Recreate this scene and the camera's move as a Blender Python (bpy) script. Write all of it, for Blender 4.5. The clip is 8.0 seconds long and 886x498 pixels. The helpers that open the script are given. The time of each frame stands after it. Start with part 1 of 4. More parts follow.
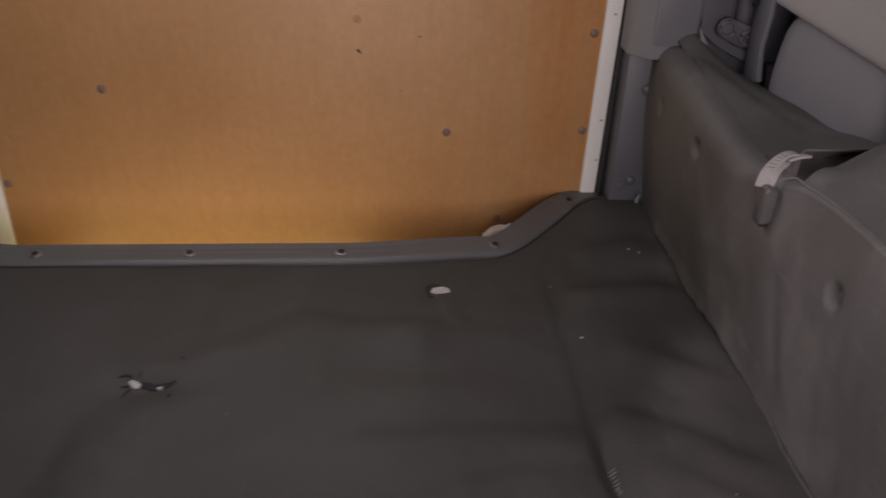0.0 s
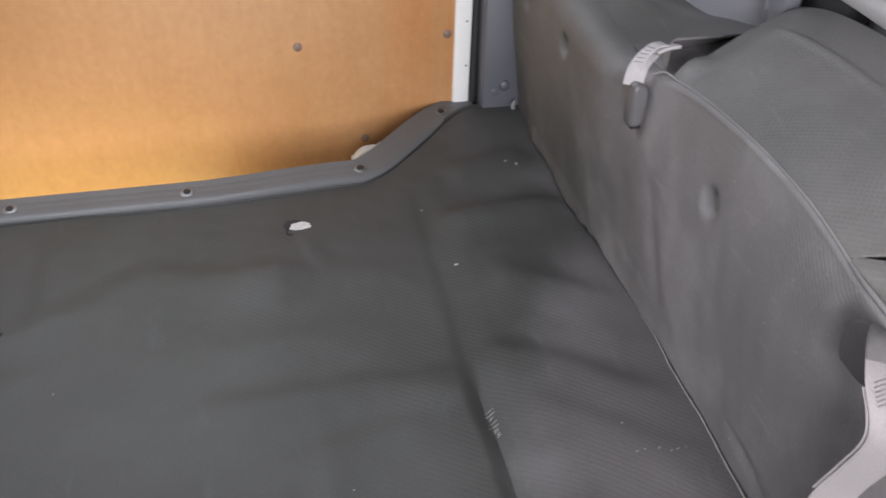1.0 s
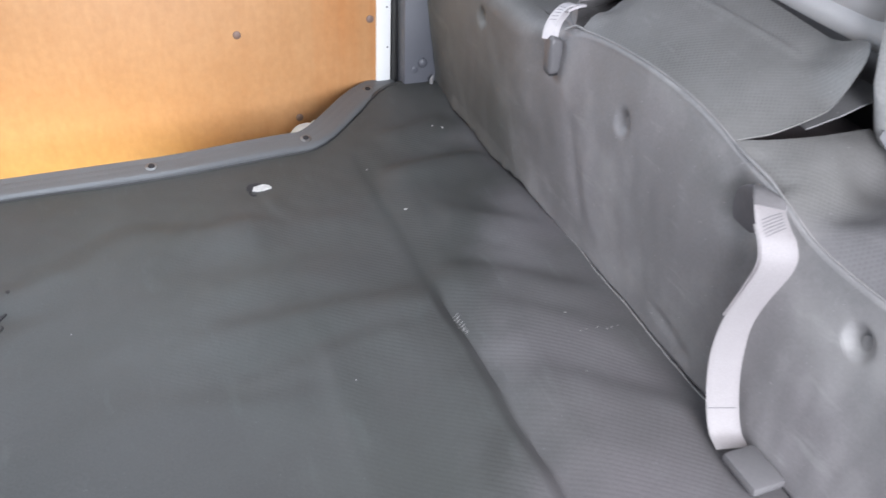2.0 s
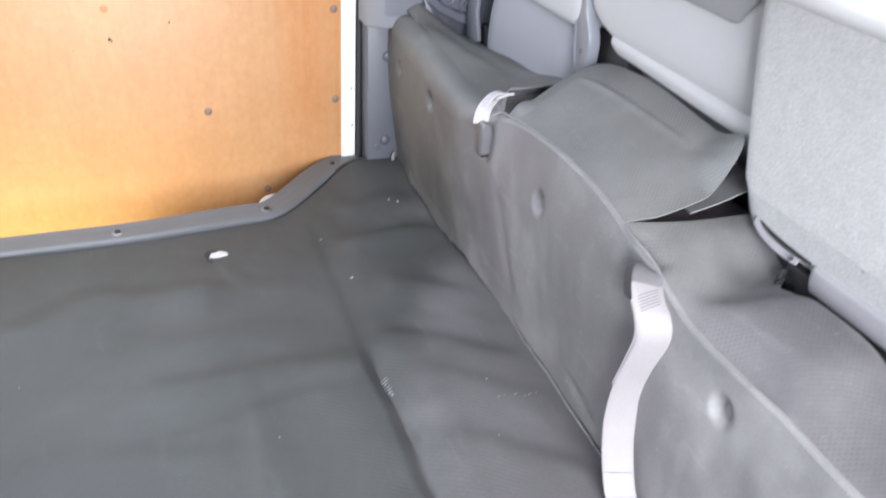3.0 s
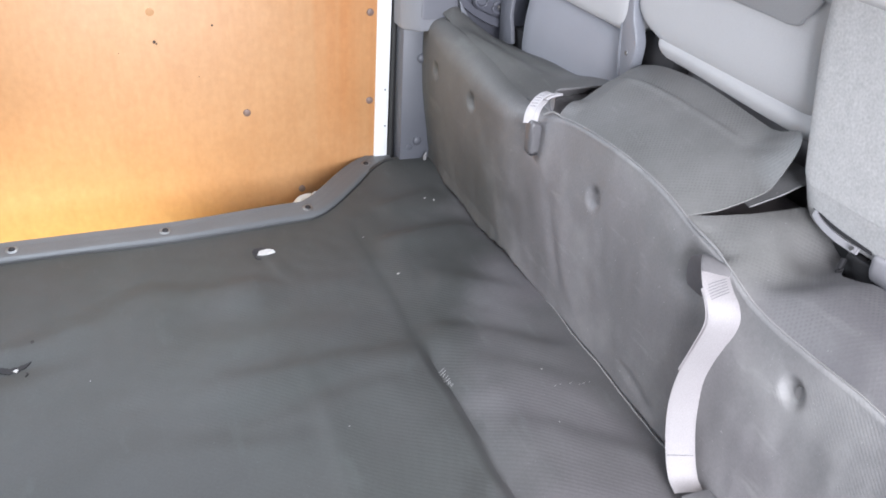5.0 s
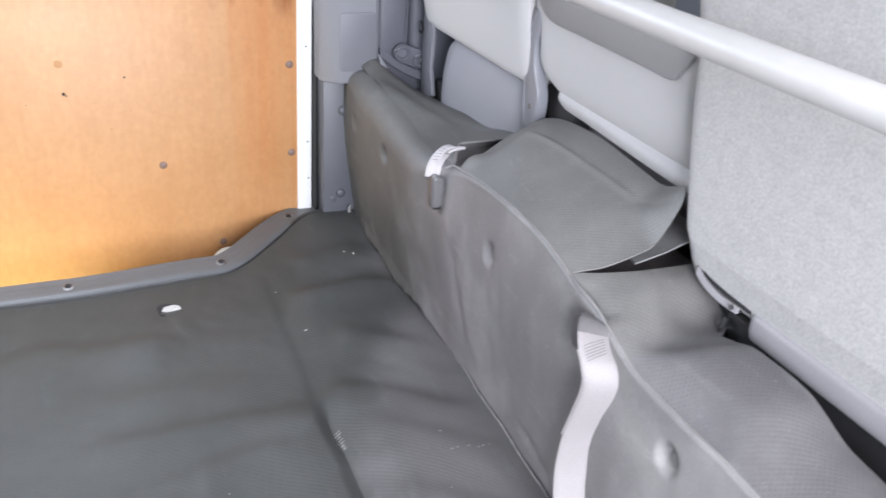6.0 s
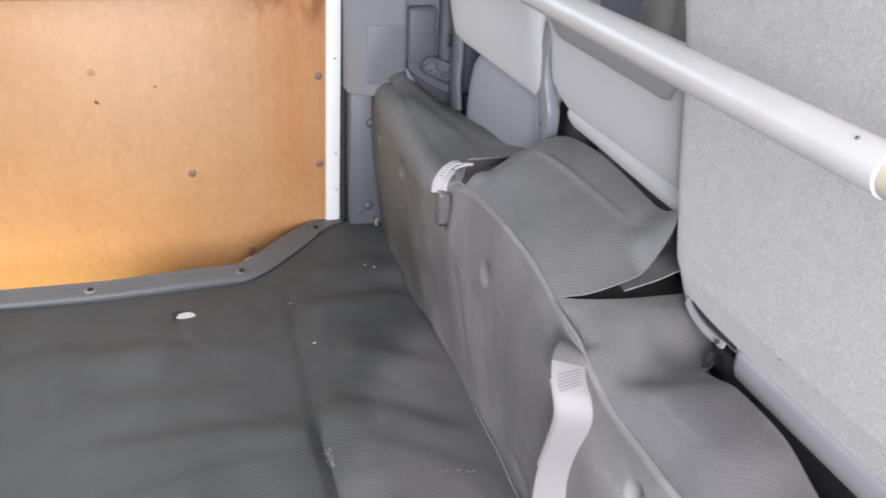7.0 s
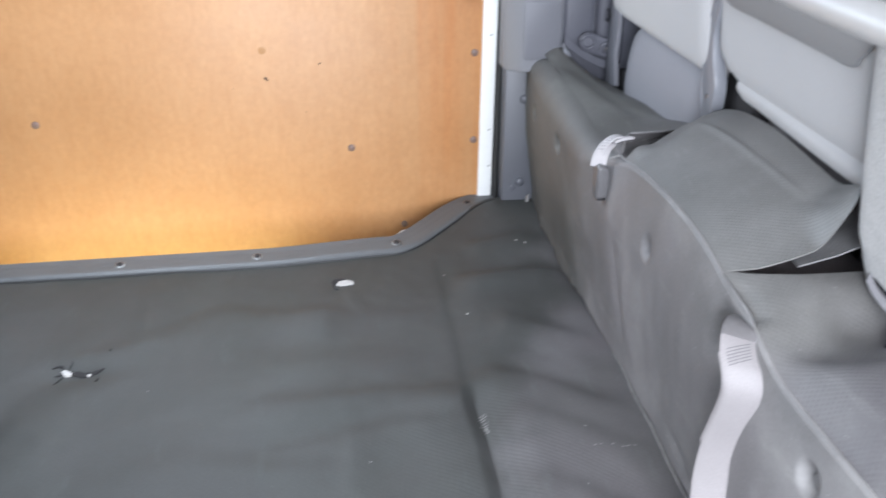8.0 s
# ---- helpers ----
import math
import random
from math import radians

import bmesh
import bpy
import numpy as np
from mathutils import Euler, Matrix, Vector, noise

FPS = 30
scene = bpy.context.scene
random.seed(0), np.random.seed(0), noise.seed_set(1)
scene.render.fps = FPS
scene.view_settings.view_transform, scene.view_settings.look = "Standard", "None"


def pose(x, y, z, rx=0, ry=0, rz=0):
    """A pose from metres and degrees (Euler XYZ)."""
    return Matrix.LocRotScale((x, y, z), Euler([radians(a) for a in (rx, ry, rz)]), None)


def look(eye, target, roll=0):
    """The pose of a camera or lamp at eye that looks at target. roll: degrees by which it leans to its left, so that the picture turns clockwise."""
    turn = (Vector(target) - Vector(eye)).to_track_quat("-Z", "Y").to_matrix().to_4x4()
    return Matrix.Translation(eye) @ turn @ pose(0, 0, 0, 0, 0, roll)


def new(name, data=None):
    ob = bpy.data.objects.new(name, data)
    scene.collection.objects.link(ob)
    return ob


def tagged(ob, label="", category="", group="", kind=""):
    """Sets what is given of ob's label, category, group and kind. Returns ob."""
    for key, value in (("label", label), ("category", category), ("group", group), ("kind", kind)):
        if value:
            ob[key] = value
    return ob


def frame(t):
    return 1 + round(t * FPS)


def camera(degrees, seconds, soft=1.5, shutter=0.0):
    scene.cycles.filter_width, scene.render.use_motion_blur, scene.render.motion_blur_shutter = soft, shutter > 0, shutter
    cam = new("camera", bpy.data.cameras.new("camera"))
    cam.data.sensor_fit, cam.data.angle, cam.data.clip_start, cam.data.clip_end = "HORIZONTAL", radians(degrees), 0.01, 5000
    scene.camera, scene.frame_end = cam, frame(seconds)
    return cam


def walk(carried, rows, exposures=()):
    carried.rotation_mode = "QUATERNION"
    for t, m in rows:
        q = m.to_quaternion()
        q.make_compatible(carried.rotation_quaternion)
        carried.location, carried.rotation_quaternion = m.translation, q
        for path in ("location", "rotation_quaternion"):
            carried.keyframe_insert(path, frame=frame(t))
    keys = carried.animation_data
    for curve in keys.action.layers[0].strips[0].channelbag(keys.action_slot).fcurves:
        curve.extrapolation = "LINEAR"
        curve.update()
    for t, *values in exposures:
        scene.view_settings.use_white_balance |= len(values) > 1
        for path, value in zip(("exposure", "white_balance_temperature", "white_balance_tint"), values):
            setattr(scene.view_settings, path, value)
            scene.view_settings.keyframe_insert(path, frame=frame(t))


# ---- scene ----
cam = camera(54.8, 8.0, soft=1.6, shutter=0.5)
PATH = [
    (0, (-0.569, 0.215, 0.836), (-0.392, 1.93, -0.177), 2.6),
    (0.5, (-0.498, 0.319, 0.815), (-0.212, 1.973, -0.272), 4.9),
    (1, (-0.462, 0.332, 0.787), (-0.108, 1.906, -0.394), 1.1),
    (1.5, (-0.576, 0.237, 0.797), (-0.038, 1.771, -0.369), 1.2),
    (1.7, (-0.645, 0.19, 0.792), (-0.045, 1.71, -0.363), 1.4),
    (2.8, (-0.575, 0.045, 0.847), (0.067, 1.617, -0.211), 2.8),
    (3, (-0.546, 0.024, 0.853), (0.08, 1.636, -0.152), 3.0),
    (3.5, (-0.497, -0.006, 0.868), (0.11, 1.655, -0.067), 0.6),
    (4, (-0.555, 0.008, 0.861), (0.018, 1.654, -0.12), -0.1),
    (4.5, (-0.644, 0.019, 0.849), (0.0, 1.635, -0.137), 1.0),
    (4.7, (-0.685, 0.024, 0.856), (-0.018, 1.616, -0.155), 3.1),
    (5.8, (-0.574, 0.012, 0.861), (0.109, 1.655, -0.05), 3.2),
    (6, (-0.531, 0.009, 0.861), (0.187, 1.646, -0.036), 3.7),
    (6.5, (-0.449, 0.005, 0.868), (0.219, 1.658, -0.039), 5.2),
    (7, (-0.403, -0.004, 0.864), (0.143, 1.706, -0.019), 3.0),
    (7.5, (-0.444, -0.015, 0.872), (-0.022, 1.723, -0.025), 2.2),
    (8, (-0.445, -0.017, 0.85), (-0.206, 1.742, -0.071), -0.0),
]
EXPOSURES = [(0, -1.94, 7250, 25), (0.5, -1.19, 6830, 21), (1.0, -0.57, 6400, 14), (1.5, -0.25, 6020, 12), (3.0, 0.25, 6000, 11), (3.5, 0.09, 6000, 11), (4.0, -0.01, 6000, 11),
             (4.5, 0.16, 6000, 11), (6.0, 0.09, 6050, 12), (6.5, -0.04, 6150, 12), (7.0, -0.23, 6200, 13), (7.5, -0.32, 6120, 12), (8.0, -0.07, 5900, 9)]
walk(cam, [(t, look(eye, target, roll)) for t, eye, target, roll in PATH], EXPOSURES)

# ---- light ----
world = bpy.data.worlds.new("world")
scene.world = world
world.use_nodes = True
wn = world.node_tree.nodes
sky = wn.new("ShaderNodeTexSky")
sky.sky_type, sky.sun_disc = "NISHITA", False
sky.sun_elevation, sky.sun_rotation = radians(50), radians(200)
sky.air_density, sky.dust_density = 1.0, 3.0
world.node_tree.links.new(sky.outputs[0], wn["Background"].inputs[0])
wn["Background"].inputs[1].default_value = 0.12


def lamp(name, kind, m, energy, colour=(1, 1, 1), **more):
    data = bpy.data.lights.new(name, kind)
    data.energy, data.color = energy, colour
    if "angle" in more:
        data.angle = radians(more["angle"])
    if "size" in more:
        data.shape, data.size, data.size_y = "RECTANGLE", *more["size"]
    ob = new(name, data)
    ob.matrix_world = m
    return ob


lamp("sun", "SUN", look((0, 0, 0), (0.35, 0.75, -1.0)), 1.0, (1, 0.95, 0.88), angle=20)
# daylight through the open side door, an assumed, unseen far-door window, and the windscreen
lamp("door_daylight", "AREA", look((-0.28, -0.95, 0.80), (-0.12, 1.6, 0.32)), 112, (0.985, 0.975, 0.99), size=(1.2, 1.0))
lamp("assumed_window_daylight", "AREA", look((-0.85, 1.84, 0.92), (-0.78, 1.25, 0.10)), 15, (0.90, 0.96, 1.0), size=(0.9, 0.5))
lamp("windscreen_daylight", "AREA", look((1.25, 0.9, 1.05), (0.1, 0.9, 0.5)), 9, (0.95, 0.98, 1), size=(1.4, 0.4))
# lamp added in the step well for the plywood's low glow; drain slot invented
lamp("well_glow", "AREA", look((-0.92, 1.735, -0.235), (-0.92, 1.80, 0.2)), 2.2, (1, 0.88, 0.42), size=(0.72, 0.08))


# ---- materials ----
def material(name, base, rough=0.5, metal=0.0, spread=0.25, scale=8.0, grain=200.0, grain_depth=0.1, bump=0.15, spec=0.5, sheen=0.0):
    """A surface with stains at one scale and grain at another."""
    m = bpy.data.materials.new(name)
    m.use_nodes = True
    n, l = m.node_tree.nodes, m.node_tree.links
    b = n["Principled BSDF"]
    b.inputs["Roughness"].default_value, b.inputs["Metallic"].default_value = rough, metal
    b.inputs["Specular IOR Level"].default_value = spec
    b.inputs["Sheen Weight"].default_value = sheen
    co = n.new("ShaderNodeTexCoord")
    big, small = n.new("ShaderNodeTexNoise"), n.new("ShaderNodeTexNoise")
    for t, s, d in ((big, scale, 5), (small, grain, 3)):
        t.inputs["Scale"].default_value, t.inputs["Detail"].default_value = s, d
        l.new(co.outputs["Object"], t.inputs["Vector"])
    mix = n.new("ShaderNodeMix")
    mix.data_type = "RGBA"
    mix.inputs["A"].default_value = (*[c * (1 - spread) for c in base], 1)
    mix.inputs["B"].default_value = (*[min(1, c * (1 + spread)) for c in base], 1)
    l.new(big.outputs["Fac"], mix.inputs["Factor"])
    fine = n.new("ShaderNodeMix")
    fine.data_type, fine.blend_type = "RGBA", "OVERLAY"
    fine.inputs["Factor"].default_value = grain_depth
    l.new(mix.outputs["Result"], fine.inputs["A"])
    l.new(small.outputs["Fac"], fine.inputs["B"])
    l.new(fine.outputs["Result"], b.inputs["Base Color"])
    bp = n.new("ShaderNodeBump")
    bp.inputs["Strength"].default_value, bp.inputs["Distance"].default_value = bump, 0.002
    l.new(small.outputs["Fac"], bp.inputs["Height"])
    l.new(bp.outputs["Normal"], b.inputs["Normal"])
    rr = n.new("ShaderNodeMapRange")
    rr.inputs["To Min"].default_value, rr.inputs["To Max"].default_value = max(0.02, rough - 0.1), min(1, rough + 0.1)
    l.new(big.outputs["Fac"], rr.inputs["Value"])
    l.new(rr.outputs["Result"], b.inputs["Roughness"])
    return m


def ribbed(m, scale, angle, strength=0.5, distance=0.001, worn_below=None):
    """Adds fine parallel ribs to a material's relief, rubbed almost flat below a given x."""
    n, l = m.node_tree.nodes, m.node_tree.links
    co = n.new("ShaderNodeTexCoord")
    mp = n.new("ShaderNodeMapping")
    mp.inputs["Rotation"].default_value = [radians(a) for a in angle]
    w = n.new("ShaderNodeTexWave")
    w.inputs["Scale"].default_value, w.inputs["Distortion"].default_value = scale, 0.0
    l.new(co.outputs["Object"], mp.inputs["Vector"])
    l.new(mp.outputs["Vector"], w.inputs["Vector"])
    b2 = n.new("ShaderNodeBump")
    b2.inputs["Strength"].default_value, b2.inputs["Distance"].default_value = strength, distance
    old = n["Bump"]
    if worn_below is not None:
        sep, fade = n.new("ShaderNodeSeparateXYZ"), n.new("ShaderNodeMapRange")
        l.new(co.outputs["Object"], sep.inputs[0])
        l.new(sep.outputs["X"], fade.inputs["Value"])
        fade.inputs["From Min"].default_value, fade.inputs["From Max"].default_value = worn_below - 0.2, worn_below + 0.15
        fade.inputs["To Min"].default_value, fade.inputs["To Max"].default_value = strength * 0.35, strength
        l.new(fade.outputs["Result"], b2.inputs["Strength"])
    l.new(w.outputs["Fac"], b2.inputs["Height"])
    l.new(old.outputs["Normal"], b2.inputs["Normal"])
    l.new(b2.outputs["Normal"], n["Principled BSDF"].inputs["Normal"])
    return m


def pitted(m, scale, strength=0.5):
    """Adds rows of small pits, as pressed into vinyl."""
    n, l = m.node_tree.nodes, m.node_tree.links
    co = n.new("ShaderNodeTexCoord")
    mp = n.new("ShaderNodeMapping")
    mp.inputs["Scale"].default_value = (scale, scale, 0.001)
    mp.inputs["Rotation"].default_value = (0, 0, radians(45))
    v = n.new("ShaderNodeTexVoronoi")
    v.inputs["Scale"].default_value, v.inputs["Randomness"].default_value = 1.0, 0.0
    l.new(co.outputs["Object"], mp.inputs["Vector"])
    l.new(mp.outputs["Vector"], v.inputs["Vector"])
    b2 = n.new("ShaderNodeBump")
    b2.inputs["Strength"].default_value, b2.inputs["Distance"].default_value = strength, 0.001
    l.new(v.outputs["Distance"], b2.inputs["Height"])
    ramp, mul, base = n.new("ShaderNodeValToRGB"), n.new("ShaderNodeMix"), n["Principled BSDF"].inputs["Base Color"]
    e = ramp.color_ramp.elements
    e[0].position, e[1].position, e[0].color, e[1].color = 0.14, 0.36, (0.50, 0.49, 0.50, 1), (1, 1, 1, 1)
    mul.data_type, mul.blend_type = "RGBA", "MULTIPLY"
    patch, amount = n.new("ShaderNodeTexNoise"), n.new("ShaderNodeMapRange")
    patch.inputs["Scale"].default_value, patch.inputs["Detail"].default_value = 14.0, 3
    l.new(co.outputs["Object"], patch.inputs["Vector"])
    l.new(patch.outputs["Fac"], amount.inputs["Value"])
    amount.inputs["From Min"].default_value, amount.inputs["From Max"].default_value = 0.40, 0.62
    amount.inputs["To Min"].default_value, amount.inputs["To Max"].default_value = 0.05, 0.50
    l.new(amount.outputs["Result"], mul.inputs["Factor"])
    l.new(v.outputs["Distance"], ramp.inputs["Fac"])
    l.new(base.links[0].from_socket, mul.inputs["A"])
    l.new(ramp.outputs["Color"], mul.inputs["B"])
    l.new(mul.outputs["Result"], base)
    l.new(n["Bump"].outputs["Normal"], b2.inputs["Normal"])
    l.new(b2.outputs["Normal"], n["Principled BSDF"].inputs["Normal"])
    return m


def worn(m, pale, amount, tint=(1, 1, 1), scale=3.0):
    """Adds drifts of pale dust, a broad change of tint and thin rubbed marks."""
    n, l = m.node_tree.nodes, m.node_tree.links
    b = n["Principled BSDF"]
    co = n.new("ShaderNodeTexCoord")

    def cloud(sc, detail, lo, hi, stretch=(1, 1, 1)):
        mp, t, r = n.new("ShaderNodeMapping"), n.new("ShaderNodeTexNoise"), n.new("ShaderNodeMapRange")
        mp.inputs["Scale"].default_value = stretch
        t.inputs["Scale"].default_value, t.inputs["Detail"].default_value, t.inputs["Roughness"].default_value = sc, detail, 0.65
        l.new(co.outputs["Object"], mp.inputs["Vector"])
        l.new(mp.outputs["Vector"], t.inputs["Vector"])
        l.new(t.outputs["Fac"], r.inputs["Value"])
        r.inputs["From Min"].default_value, r.inputs["From Max"].default_value = lo, hi
        return r

    def lay(colour, r, top, mode="MIX"):
        r.inputs["To Max"].default_value = top
        mix = n.new("ShaderNodeMix")
        mix.data_type, mix.blend_type = "RGBA", mode
        l.new(b.inputs["Base Color"].links[0].from_socket, mix.inputs["A"])
        mix.inputs["B"].default_value = (*colour, 1)
        l.new(r.outputs["Result"], mix.inputs["Factor"])
        l.new(mix.outputs["Result"], b.inputs["Base Color"])

    lay(tint, cloud(1.7, 3, 0.42, 0.62), 1.0, "MULTIPLY")
    lay(pale, cloud(scale, 9, 0.48, 0.72), amount)
    lay(pale, cloud(30, 4, 0.60, 0.72, (1, 0.25, 1)), amount * 0.8)
    lay([c * 1.3 for c in pale], cloud(160, 2, 0.70, 0.76), amount)
    return m


def soil_and_shade(m, tone, across, lo, hi):
    """Darkening, for dirt and for shade, that ends cloudily between lo and hi along the given direction."""
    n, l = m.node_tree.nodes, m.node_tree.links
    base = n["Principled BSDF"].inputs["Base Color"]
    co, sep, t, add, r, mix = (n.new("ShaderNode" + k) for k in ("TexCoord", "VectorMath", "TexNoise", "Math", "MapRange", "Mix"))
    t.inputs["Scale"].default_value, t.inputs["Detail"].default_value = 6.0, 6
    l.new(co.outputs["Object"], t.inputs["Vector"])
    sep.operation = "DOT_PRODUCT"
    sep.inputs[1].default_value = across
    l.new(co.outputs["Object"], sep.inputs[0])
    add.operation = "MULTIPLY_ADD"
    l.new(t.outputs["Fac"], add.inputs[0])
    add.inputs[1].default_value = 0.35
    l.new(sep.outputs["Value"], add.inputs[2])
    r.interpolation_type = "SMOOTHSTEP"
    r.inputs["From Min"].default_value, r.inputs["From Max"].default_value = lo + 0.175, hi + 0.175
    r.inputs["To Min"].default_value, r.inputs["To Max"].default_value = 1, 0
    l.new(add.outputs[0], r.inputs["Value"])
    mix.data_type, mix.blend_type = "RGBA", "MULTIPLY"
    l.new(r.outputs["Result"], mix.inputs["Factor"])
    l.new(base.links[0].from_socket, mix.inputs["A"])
    mix.inputs["B"].default_value = (*tone, 1)
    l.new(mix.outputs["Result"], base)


def plywood():
    """Varnished ply: faint upright figure, mottling, and a water-streaked patch by the door edge."""
    m = material("plywood", (0.505, 0.277, 0.124), 0.48, spread=0.07, scale=5, grain=90, grain_depth=0.10, bump=0.03)
    n, l = m.node_tree.nodes, m.node_tree.links
    b = n["Principled BSDF"]
    co = n.new("ShaderNodeTexCoord")

    def figure(scale, lo, hi, colour, detail=6):
        mp, g, ramp = n.new("ShaderNodeMapping"), n.new("ShaderNodeTexNoise"), n.new("ShaderNodeValToRGB")
        mp.inputs["Scale"].default_value = scale
        g.inputs["Scale"].default_value, g.inputs["Detail"].default_value = 1.0, detail
        l.new(co.outputs["Object"], mp.inputs["Vector"])
        l.new(mp.outputs["Vector"], g.inputs["Vector"])
        e = ramp.color_ramp.elements
        e[0].position, e[1].position, e[0].color, e[1].color = lo, hi, (*colour, 1), (1, 1, 1, 1)
        l.new(g.outputs["Fac"], ramp.inputs["Fac"])
        return ramp.outputs["Color"]

    def ramp_along(axis, lo, hi):
        sep, r = n.new("ShaderNodeSeparateXYZ"), n.new("ShaderNodeMapRange")
        l.new(co.outputs["Object"], sep.inputs[0])
        l.new(sep.outputs[axis], r.inputs["Value"])
        r.interpolation_type = "SMOOTHSTEP"
        r.inputs["From Min"].default_value, r.inputs["From Max"].default_value = lo, hi
        return r.outputs["Result"]

    def multiply(colour, factor):
        mul = n.new("ShaderNodeMix")
        mul.data_type, mul.blend_type = "RGBA", "MULTIPLY"
        l.new(b.inputs["Base Color"].links[0].from_socket, mul.inputs["A"])
        l.new(colour, mul.inputs["B"])
        if isinstance(factor, float):
            mul.inputs["Factor"].default_value = factor
        else:
            l.new(factor, mul.inputs["Factor"])
        l.new(mul.outputs["Result"], b.inputs["Base Color"])

    def both(a, c):
        k = n.new("ShaderNodeMath")
        k.operation = "MULTIPLY"
        l.new(a, k.inputs[0])
        l.new(c, k.inputs[1])
        return k.outputs[0]

    multiply(figure((70, 70, 6), 0.30, 0.65, (0.92, 0.88, 0.84)), 0.4)
    multiply(figure((9, 9, 7), 0.34, 0.58, (0.92, 0.87, 0.80)), 0.4)
    multiply(figure((40, 40, 26), 0.36, 0.54, (0.90, 0.83, 0.74)), 0.22)
    multiply(figure((95, 95, 40), 0.40, 0.62, (0.92, 0.87, 0.82)), 0.4)
    banded = both(ramp_along("X", -0.252, -0.238), ramp_along("Z", -0.12, 0.20))
    multiply(figure((20, 20, 0.3), 0.36, 0.62, (1.0, 0.86, 0.72), 4), banded)
    streaked = both(ramp_along("X", -0.34, -0.22), ramp_along("Z", 0.0, 0.50))
    multiply(figure((34, 34, 1.6), 0.34, 0.60, (0.97, 0.86, 0.74)), streaked)
    stained = both(ramp_along("X", -0.31, -0.24), ramp_along("Z", 0.44, 0.52))
    multiply(figure((22, 22, 14), 0.36, 0.58, (0.42, 0.24, 0.14)), stained)
    return m


MAT = ribbed(material("ribbed_vinyl_mat", (0.102, 0.095, 0.100), 0.60, spread=0.2, scale=4, grain=300, grain_depth=0.2, bump=0.1, spec=0.4), 44, (0, 0, -53), 0.11, 0.0012, -0.40)
COVER = ribbed(material("grey_vinyl_face", (0.238, 0.226, 0.234), 0.58, spread=0.18, scale=6, grain=260, grain_depth=0.15, bump=0.1), 66, (45, 0, 90), 0.15, 0.0009)
PITTED = pitted(material("pitted_vinyl", (0.176, 0.169, 0.167), 0.45, spread=0.15, scale=7, grain=260, grain_depth=0.15, bump=0.1), 205, 0.48)
worn(MAT, (0.175, 0.185, 0.188), 0.28, (0.80, 0.84, 0.80))
# mat left of the fold: olive dirt, darkened further for weaker light there
soil_and_shade(MAT, (0.49, 0.535, 0.50), (1, -0.35, 0), -0.62, -0.44)
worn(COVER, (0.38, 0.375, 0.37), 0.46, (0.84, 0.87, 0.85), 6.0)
# near top: shade below the seat put into the colour
soil_and_shade(PITTED, (0.72, 0.70, 0.76), (0, 1, 0), 0.66, 0.82)
# flap: darker towards its far end
soil_and_shade(PITTED, (0.70, 0.70, 0.66), (0, -1, 0), -1.42, -1.16)
# cover's far end: olive grime, and the light's falloff put into its colour
soil_and_shade(COVER, (0.46, 0.475, 0.44), (0, -1, 0), -1.50, -1.08)
worn(PITTED, (0.34, 0.335, 0.33), 0.24, (0.88, 0.90, 0.88), 5.0)
TRIM = material("dark_trim", (0.10, 0.105, 0.11), 0.42, spread=0.15, scale=12, grain=300)
PLY = plywood()
CAP = material("brown_cap", (0.19, 0.125, 0.10), 0.5, spread=0.2, scale=60)
STAIN = material("brown_stain", (0.43, 0.225, 0.09), 0.5, spread=0.15, scale=60)
KNOT = material("dark_knot", (0.05, 0.028, 0.018), 0.7, spread=0.3, scale=90)
WHITE = material("white_paint", (0.80, 0.81, 0.80), 0.35, spread=0.04, scale=10, grain=90, bump=0.03)
RUBBER = material("black_rubber", (0.018, 0.018, 0.018), 0.6, spread=0.2, scale=20)
PANEL = material("grey_plastic", (0.225, 0.229, 0.252), 0.5, spread=0.06, scale=8, grain=500, bump=0.08)
POST = material("grey_painted_steel", (0.092, 0.096, 0.112), 0.45, spread=0.12, scale=14, grain=300, bump=0.05)
FABRIC = material("seat_fabric", (0.50, 0.495, 0.50), 0.85, spread=0.05, scale=9, grain=700, grain_depth=0.12, bump=0.2, spec=0.2, sheen=0.2)
CUSHION = material("blue_grey_cushion", (0.295, 0.293, 0.318), 0.7, spread=0.06, scale=9, grain=700, grain_depth=0.12, bump=0.15, spec=0.3)
ZINC = material("bright_zinc", (0.22, 0.22, 0.22), 0.48, metal=0.9, spread=0.2, scale=60)
SLOT = material("painted_slot_shade", (0.145, 0.139, 0.148), 0.7, spread=0.25, scale=40)
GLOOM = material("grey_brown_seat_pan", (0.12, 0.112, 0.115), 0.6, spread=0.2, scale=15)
BROWN = material("grey_brown_board", (0.125, 0.108, 0.108), 0.7, spread=0.25, scale=25)
RECESS = material("recessed_grey_plastic", (0.18, 0.182, 0.205), 0.5, spread=0.06, scale=8, grain=500, bump=0.08)
FELT = material("grey_felt", (0.46, 0.453, 0.446), 0.95, spread=0.11, scale=55, grain=280, grain_depth=0.32, bump=0.14, spec=0.1, sheen=0.3)
BOARD = material("grey_back_board", (0.30, 0.30, 0.305), 0.6, spread=0.05, scale=9, grain=500, bump=0.1)
SEAT_SHELL = material("pale_seat_shell", (0.31, 0.30, 0.315), 0.45, spread=0.06, scale=14, grain=300, bump=0.05)
BRACKET = material("pale_blue_grey_plastic", (0.225, 0.232, 0.258), 0.4, spread=0.06, scale=14, grain=300, bump=0.05)
TUBE = material("white_gloss_tube", (0.60, 0.59, 0.58), 0.42, spread=0.02, scale=12, grain=30, bump=0.0)
CREAM = material("cream_sleeve", (0.56, 0.51, 0.41), 0.4, spread=0.06, scale=20, grain=150, bump=0.04)
